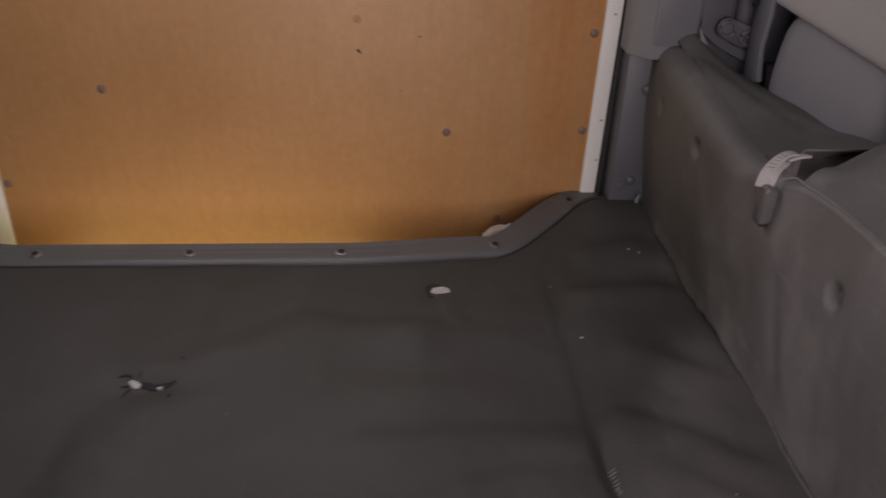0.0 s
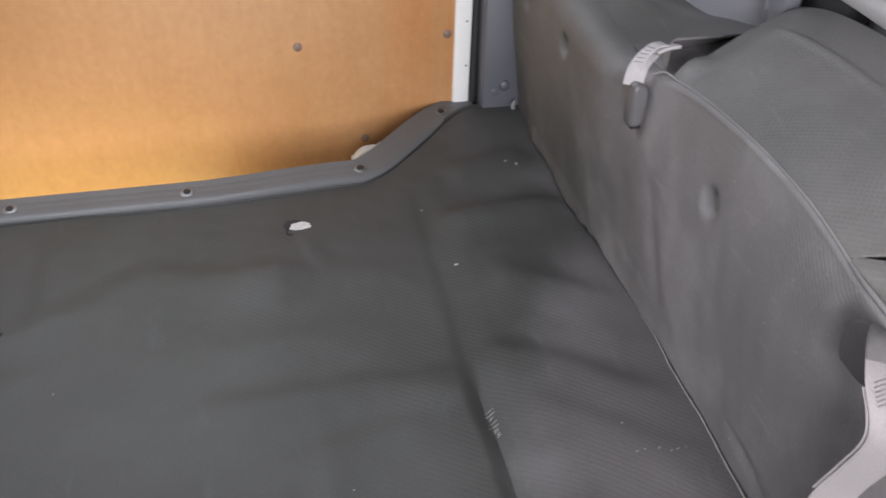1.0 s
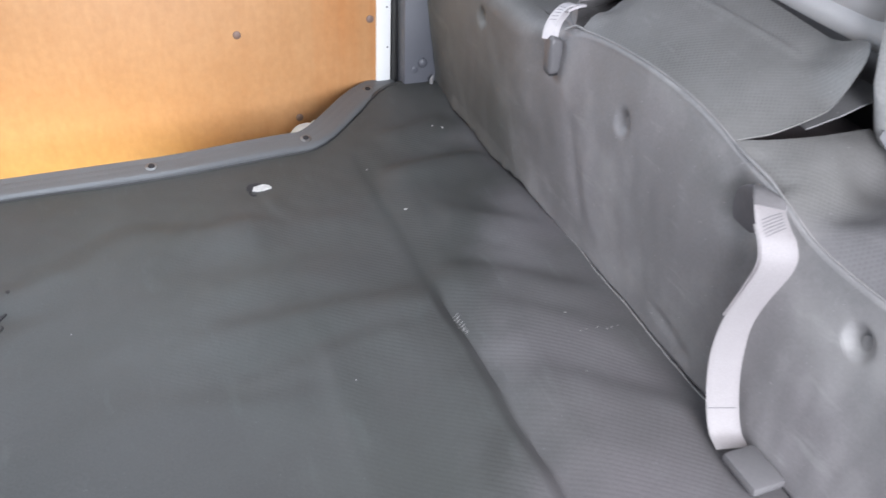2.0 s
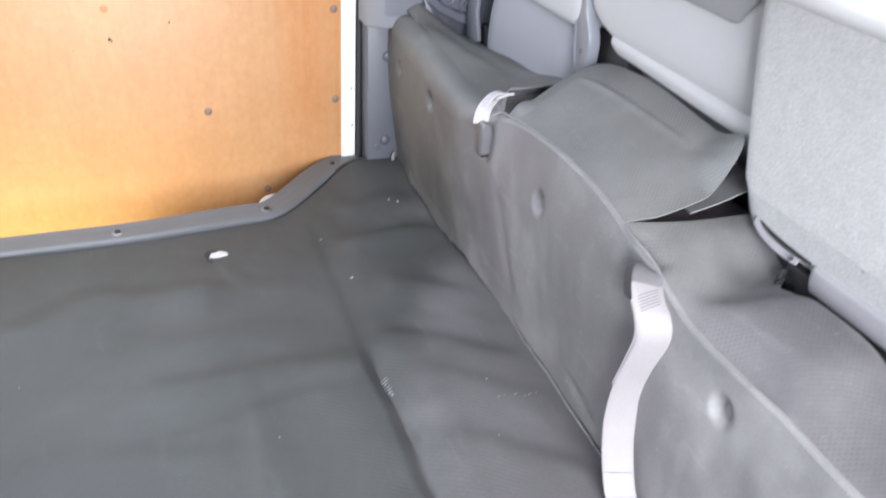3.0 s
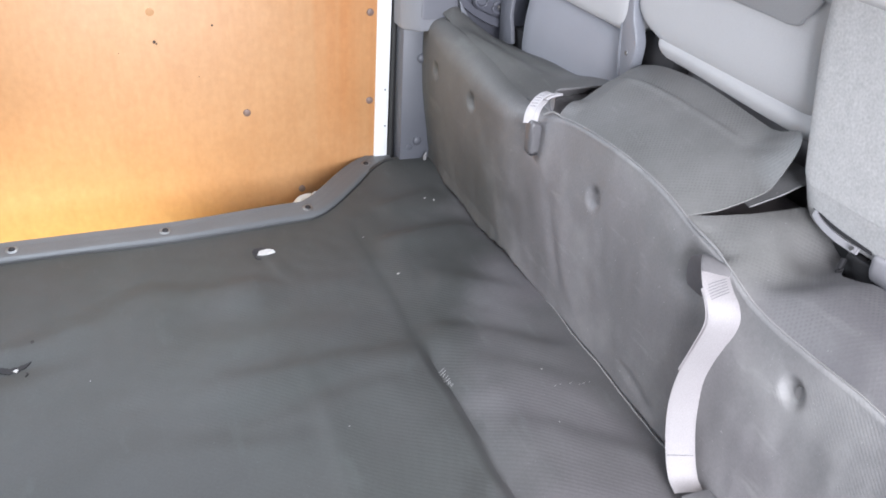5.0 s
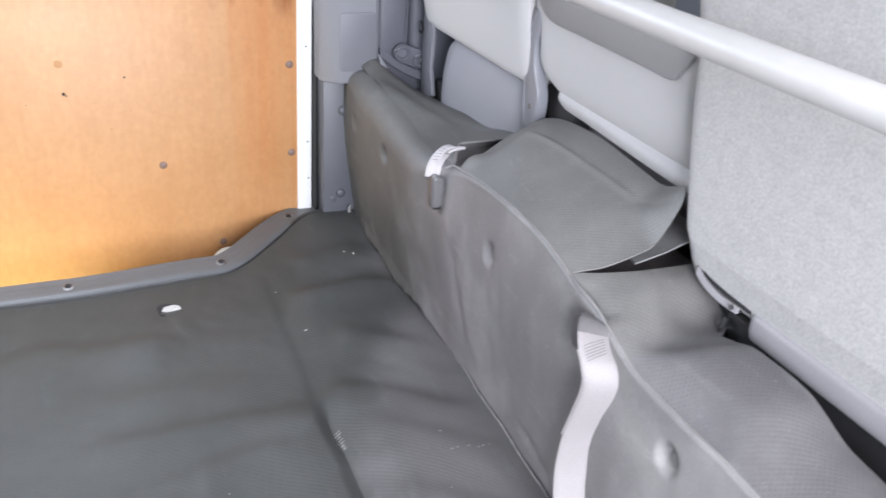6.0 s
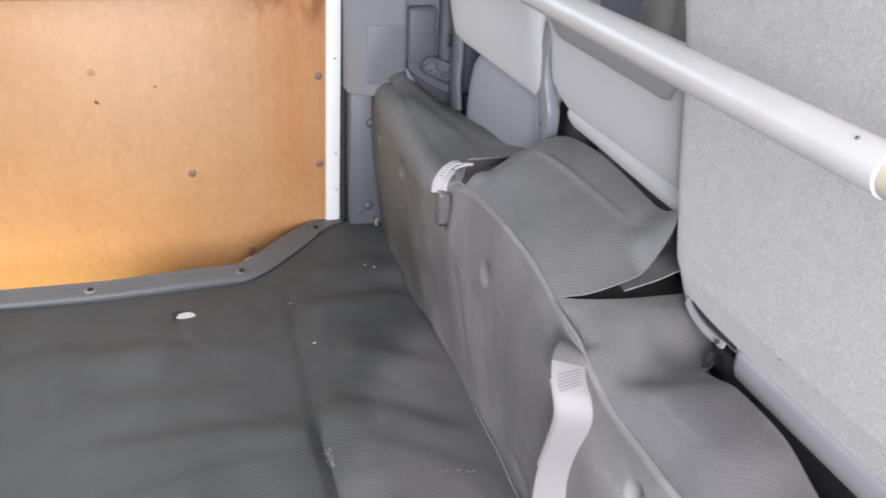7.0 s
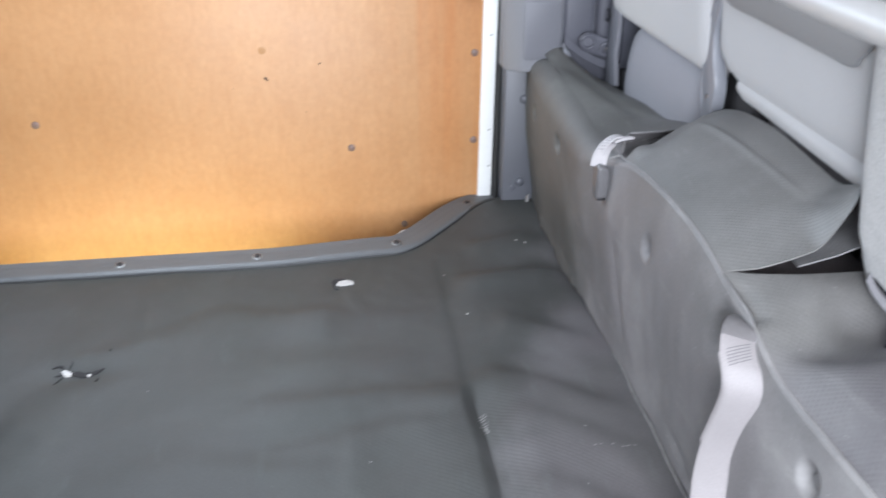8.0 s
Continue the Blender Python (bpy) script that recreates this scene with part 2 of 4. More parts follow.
WEB = ribbed(material("belt_webbing", (0.262, 0.246, 0.250), 0.6, spread=0.08, scale=20, grain=600, grain_depth=0.2, bump=0.2), 300, (0, 0, 0), 0.2, 0.0004)
# belt webbing made paler for the light on the buckle loop
LOOP = material("lit_webbing", (0.46, 0.44, 0.45), 0.6, spread=0.2, scale=90, grain=500, bump=0.2)
SHADED_WEB = material("shaded_webbing", (0.165, 0.158, 0.162), 0.7, spread=0.25, scale=60)
THREAD = material("grey_thread", (0.14, 0.14, 0.15), 0.8)
BUCKLE = material("grey_buckle", (0.125, 0.122, 0.126), 0.32, spread=0.08, scale=30)
STEEL = material("zinc_steel", (0.20, 0.20, 0.20), 0.5, metal=0.9, spread=0.2, scale=50)
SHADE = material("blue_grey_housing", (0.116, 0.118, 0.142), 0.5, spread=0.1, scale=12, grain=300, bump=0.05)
HEM = material("worn_vinyl_hem", (0.265, 0.258, 0.255), 0.7, spread=0.3, scale=40)
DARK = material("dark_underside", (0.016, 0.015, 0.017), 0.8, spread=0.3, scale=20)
GREASY = material("black_seat_runner", (0.03, 0.03, 0.032), 0.3, metal=0.5, spread=0.4, scale=40)
CREST = material("scuffed_paint", (0.48, 0.47, 0.455), 0.6, spread=0.35, scale=120)
REAR = material("dark_grey_lining", (0.10, 0.10, 0.105), 0.7, spread=0.1, scale=3)
SHELL = material("pale_grey_lining", (0.50, 0.50, 0.50), 0.6, spread=0.06, scale=3)
ASPHALT = material("asphalt", (0.06, 0.06, 0.06), 0.9, spread=0.3, scale=2, grain=90)
BEIGE = material("beige_metal", (0.50, 0.48, 0.44), 0.3, metal=0.6, spread=0.08, scale=8)


# ---- building helpers ----
def finish(bm, smooth=True):
    bmesh.ops.recalc_face_normals(bm, faces=bm.faces)
    for f in bm.faces:
        f.smooth = smooth
    return bm


def part(name, bm, mat, parent=None, label="", sharp=40):
    """Links a bmesh as one mesh object, under a thing or a part where one is given."""
    me = bpy.data.meshes.new(name)
    bm.to_mesh(me)
    bm.free()
    me.materials.append(mat)
    if sharp:
        me.set_sharp_from_angle(angle=radians(sharp))
    ob = new(name, me)
    if parent:
        ob.parent = parent
    return tagged(ob, label)


def thing(name, place, label, category, group="", kind=""):
    """An empty at a thing's base that holds its parts; parts keep world coordinates."""
    ob = new(name)
    ob.empty_display_size = 0.05
    return tagged(ob, label, category, group, kind)


def block(lo, hi, bevel=0.0, seg=2, bm=None):
    bm = bm or bmesh.new()
    m = Matrix.Translation([(a + b) / 2 for a, b in zip(lo, hi)]) @ Matrix.Diagonal([abs(b - a) for a, b in zip(lo, hi)] + [1])
    made = bmesh.ops.create_cube(bm, size=1, matrix=m)
    if bevel:
        edges = list({e for v in made["verts"] for e in v.link_edges})
        bmesh.ops.bevel(bm, geom=edges, offset=bevel, segments=seg, affect="EDGES", profile=0.5)
    return finish(bm)


def sheet(nu, nv, fn, thick=0.0, drop=(0, 0, -1)):
    """A grid of nu x nv faces through fn(u, v), u and v from 0 to 1, given a thickness along drop."""
    bm = bmesh.new()
    rows = [[bm.verts.new(fn(i / nu, j / nv)) for j in range(nv + 1)] for i in range(nu + 1)]
    for i in range(nu):
        for j in range(nv):
            bm.faces.new((rows[i][j], rows[i + 1][j], rows[i + 1][j + 1], rows[i][j + 1]))
    if thick:
        d = Vector(drop) * thick
        low = [[bm.verts.new(v.co + d) for v in row] for row in rows]
        for i in range(nu):
            for j in range(nv):
                bm.faces.new((low[i][j], low[i][j + 1], low[i + 1][j + 1], low[i + 1][j]))
        rim = [(i, 0) for i in range(nu)] + [(nu, j) for j in range(nv)] + [(i, nv) for i in range(nu, 0, -1)] + [(0, j) for j in range(nv, 0, -1)]
        for (a, b), (c, d2) in zip(rim, rim[1:] + rim[:1]):
            bm.faces.new((rows[a][b], rows[c][d2], low[c][d2], low[a][b]))
    return finish(bm)


def tube(points, r, sides=10, caps=True):
    """A round tube along points; r may be a list, one radius a point."""
    bm = bmesh.new()
    pts = [Vector(p) for p in points]
    rs = r if isinstance(r, (list, tuple)) else [r] * len(pts)
    rings = []
    for i, p in enumerate(pts):
        t = (pts[min(i + 1, len(pts) - 1)] - pts[max(i - 1, 0)]).normalized()
        a = t.cross(Vector((0, 0, 1)) if abs(t.z) < 0.9 else Vector((1, 0, 0))).normalized()
        b = t.cross(a)
        rings.append([bm.verts.new(p + rs[i] * (math.cos(k * math.tau / sides) * a + math.sin(k * math.tau / sides) * b)) for k in range(sides)])
    for p, q in zip(rings, rings[1:]):
        for k in range(sides):
            bm.faces.new((p[k], p[(k + 1) % sides], q[(k + 1) % sides], q[k]))
    if caps:
        bm.faces.new(rings[0][::-1])
        bm.faces.new(rings[-1])
    return finish(bm)


def loft(profile, y0, y1, roundness, n=20, lean=0.0):
    """A padded form: a closed (x, z) profile carried along y, drawn in towards its middle at both ends."""
    bm = bmesh.new()
    c = Vector((sum(p[0] for p in profile) / len(profile), sum(p[1] for p in profile) / len(profile)))
    rings = []
    steps = [0, 0.15, 0.3, 0.5, 0.75, 1.0]
    ys = [y0 + roundness * (1 - math.cos(s * math.pi / 2)) for s in steps]
    ks = [math.sin(s * math.pi / 2) for s in steps]
    mids = [y0 + roundness + (y1 - y0 - 2 * roundness) * i / n for i in range(1, n)]
    line = [(y, k) for y, k in zip(ys, ks)] + [(y, 1) for y in mids] + [(y1 + y0 - y, k) for y, k in zip(ys[::-1], ks[::-1])]
    for y, k in line:
        ring = []
        for x, z in profile:
            d = Vector((x, z)) - c
            f = max(0.0, d.length - roundness * (1 - k)) / d.length
            ring.append(bm.verts.new((c.x + d.x * f + lean * (y - y0), y, c.y + d.y * f)))
        rings.append(ring)
    m = len(profile)
    for p, q in zip(rings, rings[1:]):
        for k in range(m):
            bm.faces.new((p[k], p[(k + 1) % m], q[(k + 1) % m], q[k]))
    bm.faces.new(rings[0])
    bm.faces.new(rings[-1])
    return finish(bm)


def closed(points, per=6):
    """A smooth closed outline through points."""
    out, n = [], len(points)
    for i in range(n):
        a, b, c, d = (points[(i + k) % n] for k in (-1, 0, 1, 2))
        for s in range(per):
            t = s / per
            out.append(tuple(0.5 * (2 * q + (r - p) * t + (2 * p - 5 * q + 4 * r - w) * t * t + (3 * q - p - 3 * r + w) * t ** 3) for p, q, r, w in zip(a, b, c, d)))
    return out


def smooth_line(points, per=8):
    """A smooth open line through points."""
    pts = [points[0], *points, points[-1]]
    out = []
    for i in range(1, len(pts) - 2):
        a, b, c, d = pts[i - 1 : i + 3]
        for s in range(per):
            t = s / per
            out.append(tuple(0.5 * (2 * q + (r - p) * t + (2 * p - 5 * q + 4 * r - w) * t * t + (3 * q - p - 3 * r + w) * t ** 3) for p, q, r, w in zip(a, b, c, d)))
    return out + [tuple(points[-1])]


def plate(outline, x0, x1, lean=0.0, bevel=0.0):
    """A flat form: a (y, z) outline, thick from x0 to x1, leaning along x with height."""
    bm = bmesh.new()
    z0 = min(z for _, z in outline)
    front = [bm.verts.new((x0 + lean * (z - z0), y, z)) for y, z in outline]
    back = [bm.verts.new((x1 + lean * (z - z0), y, z)) for y, z in outline]
    bm.faces.new(front)
    bm.faces.new(back[::-1])
    n = len(outline)
    for i in range(n):
        bm.faces.new((front[i], back[i], back[(i + 1) % n], front[(i + 1) % n]))
    finish(bm)
    if bevel:
        bmesh.ops.bevel(bm, geom=[e for e in bm.edges if e.calc_face_angle(0) > 1], offset=bevel, segments=2, affect="EDGES", profile=0.5)
        finish(bm)
    return bm


def plate_xz(outline, y0, y1, bevel=0.0):
    """A flat form facing along y: an (x, z) outline, thick from y0 to y1."""
    bm = plate(outline, y0, y1, 0, bevel)
    for v in bm.verts:
        v.co.x, v.co.y = v.co.y, v.co.x
    return finish(bm)


def rounded_box(x0, x1, z0, z1, r, n=5):
    """A rectangle's outline with rounded corners."""
    out = []
    for cx, cz, a0 in ((x1 - r, z1 - r, 0), (x0 + r, z1 - r, 90), (x0 + r, z0 + r, 180), (x1 - r, z0 + r, 270)):
        out += [(cx + r * math.cos(radians(a0 + 90 * k / n)), cz + r * math.sin(radians(a0 + 90 * k / n))) for k in range(n + 1)]
    return out


def disc(place, r, depth, normal, sides=16, dome=0.0):
    """A short button with a softened rim, its back at place."""
    bm = bmesh.new()
    q = Vector(normal).to_track_quat("Z", "Y").to_matrix().to_4x4()
    m = Matrix.Translation(place) @ q
    prof = [(r, 0), (r, depth * 0.6), (r * 0.85, depth), (r * 0.4, depth + dome * 0.8), (0.0005, depth + dome)]
    rings = [[bm.verts.new(m @ Vector((a * math.cos(k * math.tau / sides), a * math.sin(k * math.tau / sides), h))) for k in range(sides)] for a, h in prof]
    for p, s in zip(rings, rings[1:]):
        for k in range(sides):
            bm.faces.new((p[k], p[(k + 1) % sides], s[(k + 1) % sides], s[k]))
    bm.faces.new(rings[-1])
    return finish(bm)


def step(a, b, x):
    t = min(1, max(0, (x - a) / (b - a)))
    return t * t * (3 - 2 * t)


def ridge(x, y, a, b, height, width, one_sided=0.0):
    """A soft fold from a to b; one_sided draws it out on the side of larger x."""
    ax, ay, bx, by = *a, *b
    dx, dy = bx - ax, by - ay
    length2 = dx * dx + dy * dy
    t = ((x - ax) * dx + (y - ay) * dy) / length2
    u = min(1, max(0, t))
    off = ((x - ax) * dy - (y - ay) * dx) / math.sqrt(length2)
    d = math.hypot(x - ax - u * dx, y - ay - u * dy)
    fade = step(-0.15, 0.2, t) * (1 - step(0.8, 1.15, t))
    w = width * (1 + one_sided) if off > 0 else width
    return height * math.exp(-((d / w) ** 2)) * fade


# ---- the van's floor and far door ----
def trim_inner(x):
    """The mat's far edge: straight, then swinging out beside the door pillar."""
    return 1.573 + 0.022 * step(-0.62, -0.34, x) + 0.212 * step(-0.335, -0.075, x) + 0.02 * step(-1.2, -1.35, x)


FOLDS = [  # from, to, height, width
    ((-0.92, 1.26), (-0.66, 1.35), 0.006, 0.045), ((-0.70, 1.38), (-0.46, 1.36), 0.007, 0.042), ((-0.52, 1.37), (-0.27, 1.35), 0.004, 0.04),
    ((-0.58, 1.09), (-0.26, 1.13), 0.007, 0.038), ((-0.60, 1.20), (-0.36, 1.21), 0.004, 0.05), ((-0.56, 0.99), (-0.28, 1.03), 0.006, 0.040),
    ((-0.24, 1.15), (-0.03, 1.02), 0.007, 0.036), ((-0.20, 1.04), (-0.02, 0.90), 0.006, 0.045), ((-0.20, 1.46), (-0.01, 1.47), 0.010, 0.032),
    ((-0.18, 1.60), (-0.03, 1.63), 0.006, 0.04), ((-0.16, 1.30), (-0.02, 1.22), 0.006, 0.05), ((-0.20, 0.88), (-0.02, 0.74), 0.006, 0.05),
    ((-0.45, 0.70), (-0.44, 1.02), 0.004, 0.03), ((-0.43, 1.38), (-0.45, 1.52), 0.003, 0.016), ((-0.74, 0.95), (-0.42, 0.92), 0.006, 0.055),
    ((-0.80, 1.30), (-0.82, 1.52), 0.005, 0.035), ((-0.95, 0.85), (-0.93, 1.15), 0.006, 0.06),
]


def main_fold(x, y):
    """The lengthwise fold: a soft swell that drops steeply into a crease, rising again towards the box."""
    d = x + 0.241 - 0.006 * noise.noise((0, y * 9, 1.0))
    ends = step(0.30, 0.60, y) * (1 - step(1.07, 1.13, y))
    if d < 0:
        h = 0.009 * math.exp(-(((d + 0.026) / (0.075 if d < -0.026 else 0.026)) ** 2)) - 0.014 * max(0, 1 + d / 0.024) ** 1.2
    else:
        h = 0.009 * math.exp(-1) - 0.014 + 0.018 * step(-0.03, 0.07, d) - 0.018 * step(-0.03, 0.07, 0)
        h -= 0.010 * step(0.08, 0.24, d)
    return h * ends


def floor_height(x, y):
    wx, wy = x + 0.035 * noise.noise((x * 5, y * 5, 8.2)), y + 0.035 * noise.noise((x * 5, y * 5, 2.9))
    h = 0.0
    tx = x + 0.006 * noise.noise((0, y * 9, 1.0))
    if -0.42 < x:
        h += main_fold(x, y)
        h += ridge(tx, y, (-0.245, 1.08), (-0.236, 1.56), -0.003, 0.014, 1.0)
    if x > -1.1 and y > 0.5:
        for a, b, height, width in FOLDS:
            h += ridge(wx, wy, a, b, height * (0.8 if a[0] < -0.4 else 1.15), width * 0.72, 0.9)
    h -= 0.004 * math.exp(-(((x + 0.44) / 0.035) ** 2 + ((y - 1.475) / 0.03) ** 2))
    h -= 0.008 * math.exp(-(((x + 0.89) / 0.06) ** 2 + ((y - 1.235) / 0.03) ** 2))
    h += 0.005 * noise.noise((x * 4, y * 4, 1.3)) + 0.0025 * noise.noise((x * 9, y * 9, 4.1)) + 0.0007 * noise.noise((x * 30, y * 30, 6.1))
    h += 0.022 * step(1.62, 1.80, y) * step(-0.20, -0.06, x)
    return h


def floor_point(u, v):
    x = -2.4 + 10.0 * u if u < 0.1 else -1.4 + 1.450 * (u - 0.1) / 0.9
    far = trim_inner(x) + 0.012
    y = 0.06 + 3.9 * v if v < 0.1 else 0.45 + (far - 0.45) * (v - 0.1) / 0.9
    return (x, y, floor_height(x, y))


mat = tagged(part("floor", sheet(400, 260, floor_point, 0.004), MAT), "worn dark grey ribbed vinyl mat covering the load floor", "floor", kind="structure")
tagged(part("floor_base", block((-2.5, 0.0, -0.10), (0.02, 1.56, -0.055)), SHELL), "painted steel floor pan beneath the mat", "floor", kind="structure")


def rounded_hole(cx, cy, rx, ry, seed, lift=0.0018):
    """A ragged flat patch that shows what lies beneath a tear."""
    rnd = random.Random(seed)
    bm = bmesh.new()
    top, low = [], []
    for k in range(18):
        a = k * math.tau / 18
        s = 1 + 0.14 * rnd.uniform(-1, 1)
        x, y = cx + rx * s * math.cos(a), cy + ry * s * math.sin(a)
        top.append(bm.verts.new((x, y, floor_height(x, y) + lift)))
        low.append(bm.verts.new((x, y, floor_height(x, y) - 0.002)))
    bm.faces.new(top)
    for k in range(18):
        bm.faces.new((top[k], low[k], low[(k + 1) % 18], top[(k + 1) % 18]))
    return finish(bm)


def tear(centre, widths, seed, lift=0.0018):
    """A ragged curved slit: a smooth centre line with the half-widths along it."""
    rnd = random.Random(seed)
    line, half = smooth_line([(x, y, 0) for x, y in centre], 5), smooth_line([(w, 0, 0) for w in widths], 5)
    bm = bmesh.new()
    left, right = [], []
    for i, (p, w) in enumerate(zip(line, half)):
        p, q = Vector(p), Vector(line[min(i + 1, len(line) - 1)]) - Vector(line[max(i - 1, 0)])
        n = Vector((-q.y, q.x, 0)).normalized() * max(w[0], 0.0003)
        for side, store in ((1, left), (-1, right)):
            c = p + n * side * rnd.uniform(0.7, 1.2)
            store.append([bm.verts.new((c.x, c.y, floor_height(c.x, c.y) + h)) for h in (lift, -0.002)])
    for a, b in zip(range(len(left)), range(1, len(left))):
        bm.faces.new((left[a][0], left[b][0], right[b][0], right[a][0]))
        bm.faces.new((left[a][1], left[b][1], left[b][0], left[a][0]))
        bm.faces.new((right[a][0], right[b][0], right[b][1], right[a][1]))
    return finish(bm)


# dark strips on the mat stand for shade round the hole
part("hole_rim_shade", tear([(-0.4590, 1.4820), (-0.4600, 1.4920), (-0.4500, 1.4980), (-0.4360, 1.4970)], [0.001, 0.006, 0.006, 0.001], 2), DARK, mat, "dark strip painted as the hole's shaded rim")
part("hole_rim_shade", tear([(-0.4590, 1.4860), (-0.4620, 1.4760), (-0.4580, 1.4670), (-0.4520, 1.4670)], [0.003, 0.0016, 0.0014, 0.0004], 4), DARK, mat)
part("torn_hole", rounded_hole(-0.4390, 1.4860, 0.0165, 0.0085, 3, 0.0026), CREST, mat, "ragged hole showing pale metal")
part("torn_slot", tear([(-0.9120, 1.2460), (-0.8980, 1.2410), (-0.8820, 1.2360), (-0.8680, 1.2390), (-0.8550, 1.2470)], [0.003, 0.006, 0.0068, 0.0046, 0.0006], 5), DARK, mat, "long ragged tear with a dark inside")
part("torn_slot", tear([(-0.9430, 1.2590), (-0.9340, 1.2640), (-0.9260, 1.2610), (-0.9220, 1.2540)], [0.0004, 0.0020, 0.0022, 0.0006], 11), DARK, mat)
part("torn_slot", tear([(-0.9220, 1.2360), (-0.9260, 1.2250), (-0.9300, 1.2160)], [0.0012, 0.0009, 0.0003], 12), DARK, mat)
part("torn_slot", tear([(-0.9350, 1.2400), (-0.9280, 1.2410), (-0.9180, 1.2440)], [0.0004, 0.0012, 0.002], 14), DARK, mat)
part("torn_slot", tear([(-0.9140, 1.2560), (-0.9120, 1.2670), (-0.9130, 1.2750)], [0.0004, 0.0008, 0.0003], 16), DARK, mat)
part("torn_slot", tear([(-0.8620, 1.2220), (-0.8590, 1.2160), (-0.8620, 1.2090)], [0.0003, 0.0010, 0.0008], 15), DARK, mat)
part("torn_slot_metal", tear([(-0.9240, 1.2500), (-0.9150, 1.2440), (-0.9070, 1.2400)], [0.003, 0.0065, 0.002], 7, 0.0028), CREST, mat, "bright bare metal in the tear")
part("torn_slot_metal", rounded_hole(-0.8770, 1.2335, 0.004, 0.0026, 9, 0.0028), CREST, mat, "bright bare metal in the tear")
rnd = random.Random(77)
for k in range(14):
    x, y, n = -0.241 + rnd.uniform(-0.003, 0.006), 1.004 + 0.0032 * k, rnd.uniform(0.0024, 0.0060)
    part("scuff", tear([(x - n * 0.6, y - n * 0.5), (x, y), (x + n, y + n * 0.55)], [0.0002, rnd.uniform(0.0004, 0.0008), 0.0002], 40 + k, 0.0006), HEM, mat, "pale scuffed rib")
for k in range(6):
    x, y, n = -0.088 + 0.013 * k + rnd.uniform(-0.004, 0.004), 0.932 + rnd.uniform(-0.006, 0.006), rnd.uniform(0.0015, 0.0035)
    part("scuff", tear([(x - n, y - n * 0.4), (x, y), (x + n, y + n * 0.5)], [0.0002, 0.0003, 0.0002], 80 + k, 0.0006), HEM, mat, "pale scuffed rib")
for i, (x, y, r) in enumerate([(-0.214, 1.342, 0.0028), (-0.045, 1.60, 0.0032), (-0.063, 1.61, 0.0018), (-0.854, 1.296, 0.0045), (-0.237, 1.50, 0.0018), (-0.12, 0.86, 0.0012), (-0.42, 0.95, 0.0010), (-0.77, 1.17, 0.0012), (-0.09, 0.98, 0.0014)]):
    part("fleck", rounded_hole(x, y, r * (1.1 - 0.5 * (i % 2)), r * (0.5 + 0.4 * (i % 2)), 20 + i, 0.001), DARK if i == 3 else CREST if i < 3 else HEM, mat)

# threshold strip: a ribbed section swept along the mat's edge
PROFILE = [(0.0, -0.004), (0.0, 0.002), (0.003, 0.0052), (0.010, 0.0068), (0.020, 0.0084), (0.021, 0.0084), (0.022, 0.0087), (0.032, 0.0102), (0.033, 0.0102), (0.034, 0.0105),
           (0.040, 0.0122), (0.044, 0.0128), (0.047, 0.010), (0.048, -0.03)]


def trim_frame(x):
    e = 0.004
    t = Vector((2 * e, trim_inner(x + e) - trim_inner(x - e), 0)).normalized()
    return Vector((x, trim_inner(x), 0)), Vector((-t.y, t.x, 0))


bm = bmesh.new()
rings = []
for i in range(196):
    x = -2.4 + i * 0.01195
    base, out = trim_frame(x)
    rings.append([bm.verts.new(base + out * d * 1.28 + Vector((0, 0, h + 0.003))) for d, h in PROFILE])
for p, q in zip(rings, rings[1:]):
    for k in range(len(PROFILE) - 1):
        bm.faces.new((p[k], p[k + 1], q[k + 1], q[k]))
bm.faces.new(rings[0])
bm.faces.new(rings[-1])
strip = tagged(part("threshold_trim", finish(bm), TRIM), "dark grey ribbed threshold strip screwed along the mat edge", "trim", kind="structure")
# thin black tube draws the dark gap below the strip's lip as colour
part("edge_gap_shade", tube([tuple(trim_frame(-2.4 + i * 0.024)[0] - trim_frame(-2.4 + i * 0.024)[1] * 0.0005 + Vector((0, 0, floor_height(-2.4 + i * 0.024, trim_inner(-2.4 + i * 0.024)) + 0.0005))) for i in range(98)], 0.0022, 6), RUBBER, strip, "black line painted as the shaded gap between strip and mat")
for x in (-1.17, -0.895, -0.617, -0.312, -0.122):
    base, out = trim_frame(x)
    p = base + out * 0.029 + Vector((0, 0, 0.0115))
    washer = part("washer", disc(p, 0.0115, 0.002, (0, -0.15, 1)), ZINC, strip, "dull steel cup washer")
    part("screw", disc(p + Vector((0, 0, 0.001)), 0.0062, 0.003, (0, -0.15, 1)), DARK, washer, "dark screw head")

# step well between the floor and the sliding door
well = tagged(part("step_well", block((-1.45, 1.60, -0.27), (-0.02, 1.61, -0.03)), WHITE), "white painted step well below the sliding door", "step", kind="structure")
part("tread", block((-1.45, 1.61, -0.28), (-0.54, 1.69, -0.26)), WHITE, well)
part("tread", block((-0.54, 1.61, -0.28), (-0.02, 1.90, -0.26)), WHITE, well)
part("tread", block((-1.45, 1.78, -0.28), (-0.54, 1.90, -0.26)), WHITE, well)
part("guide_plate", loft(closed([(-0.318, -0.096), (-0.313, -0.079), (-0.299, -0.064), (-0.284, -0.059), (-0.266, -0.060), (-0.254, -0.072), (-0.252, -0.27), (-0.320, -0.27)], 3), 1.812, 1.836, 0.004, 4), WHITE, well, "rounded white door guide")

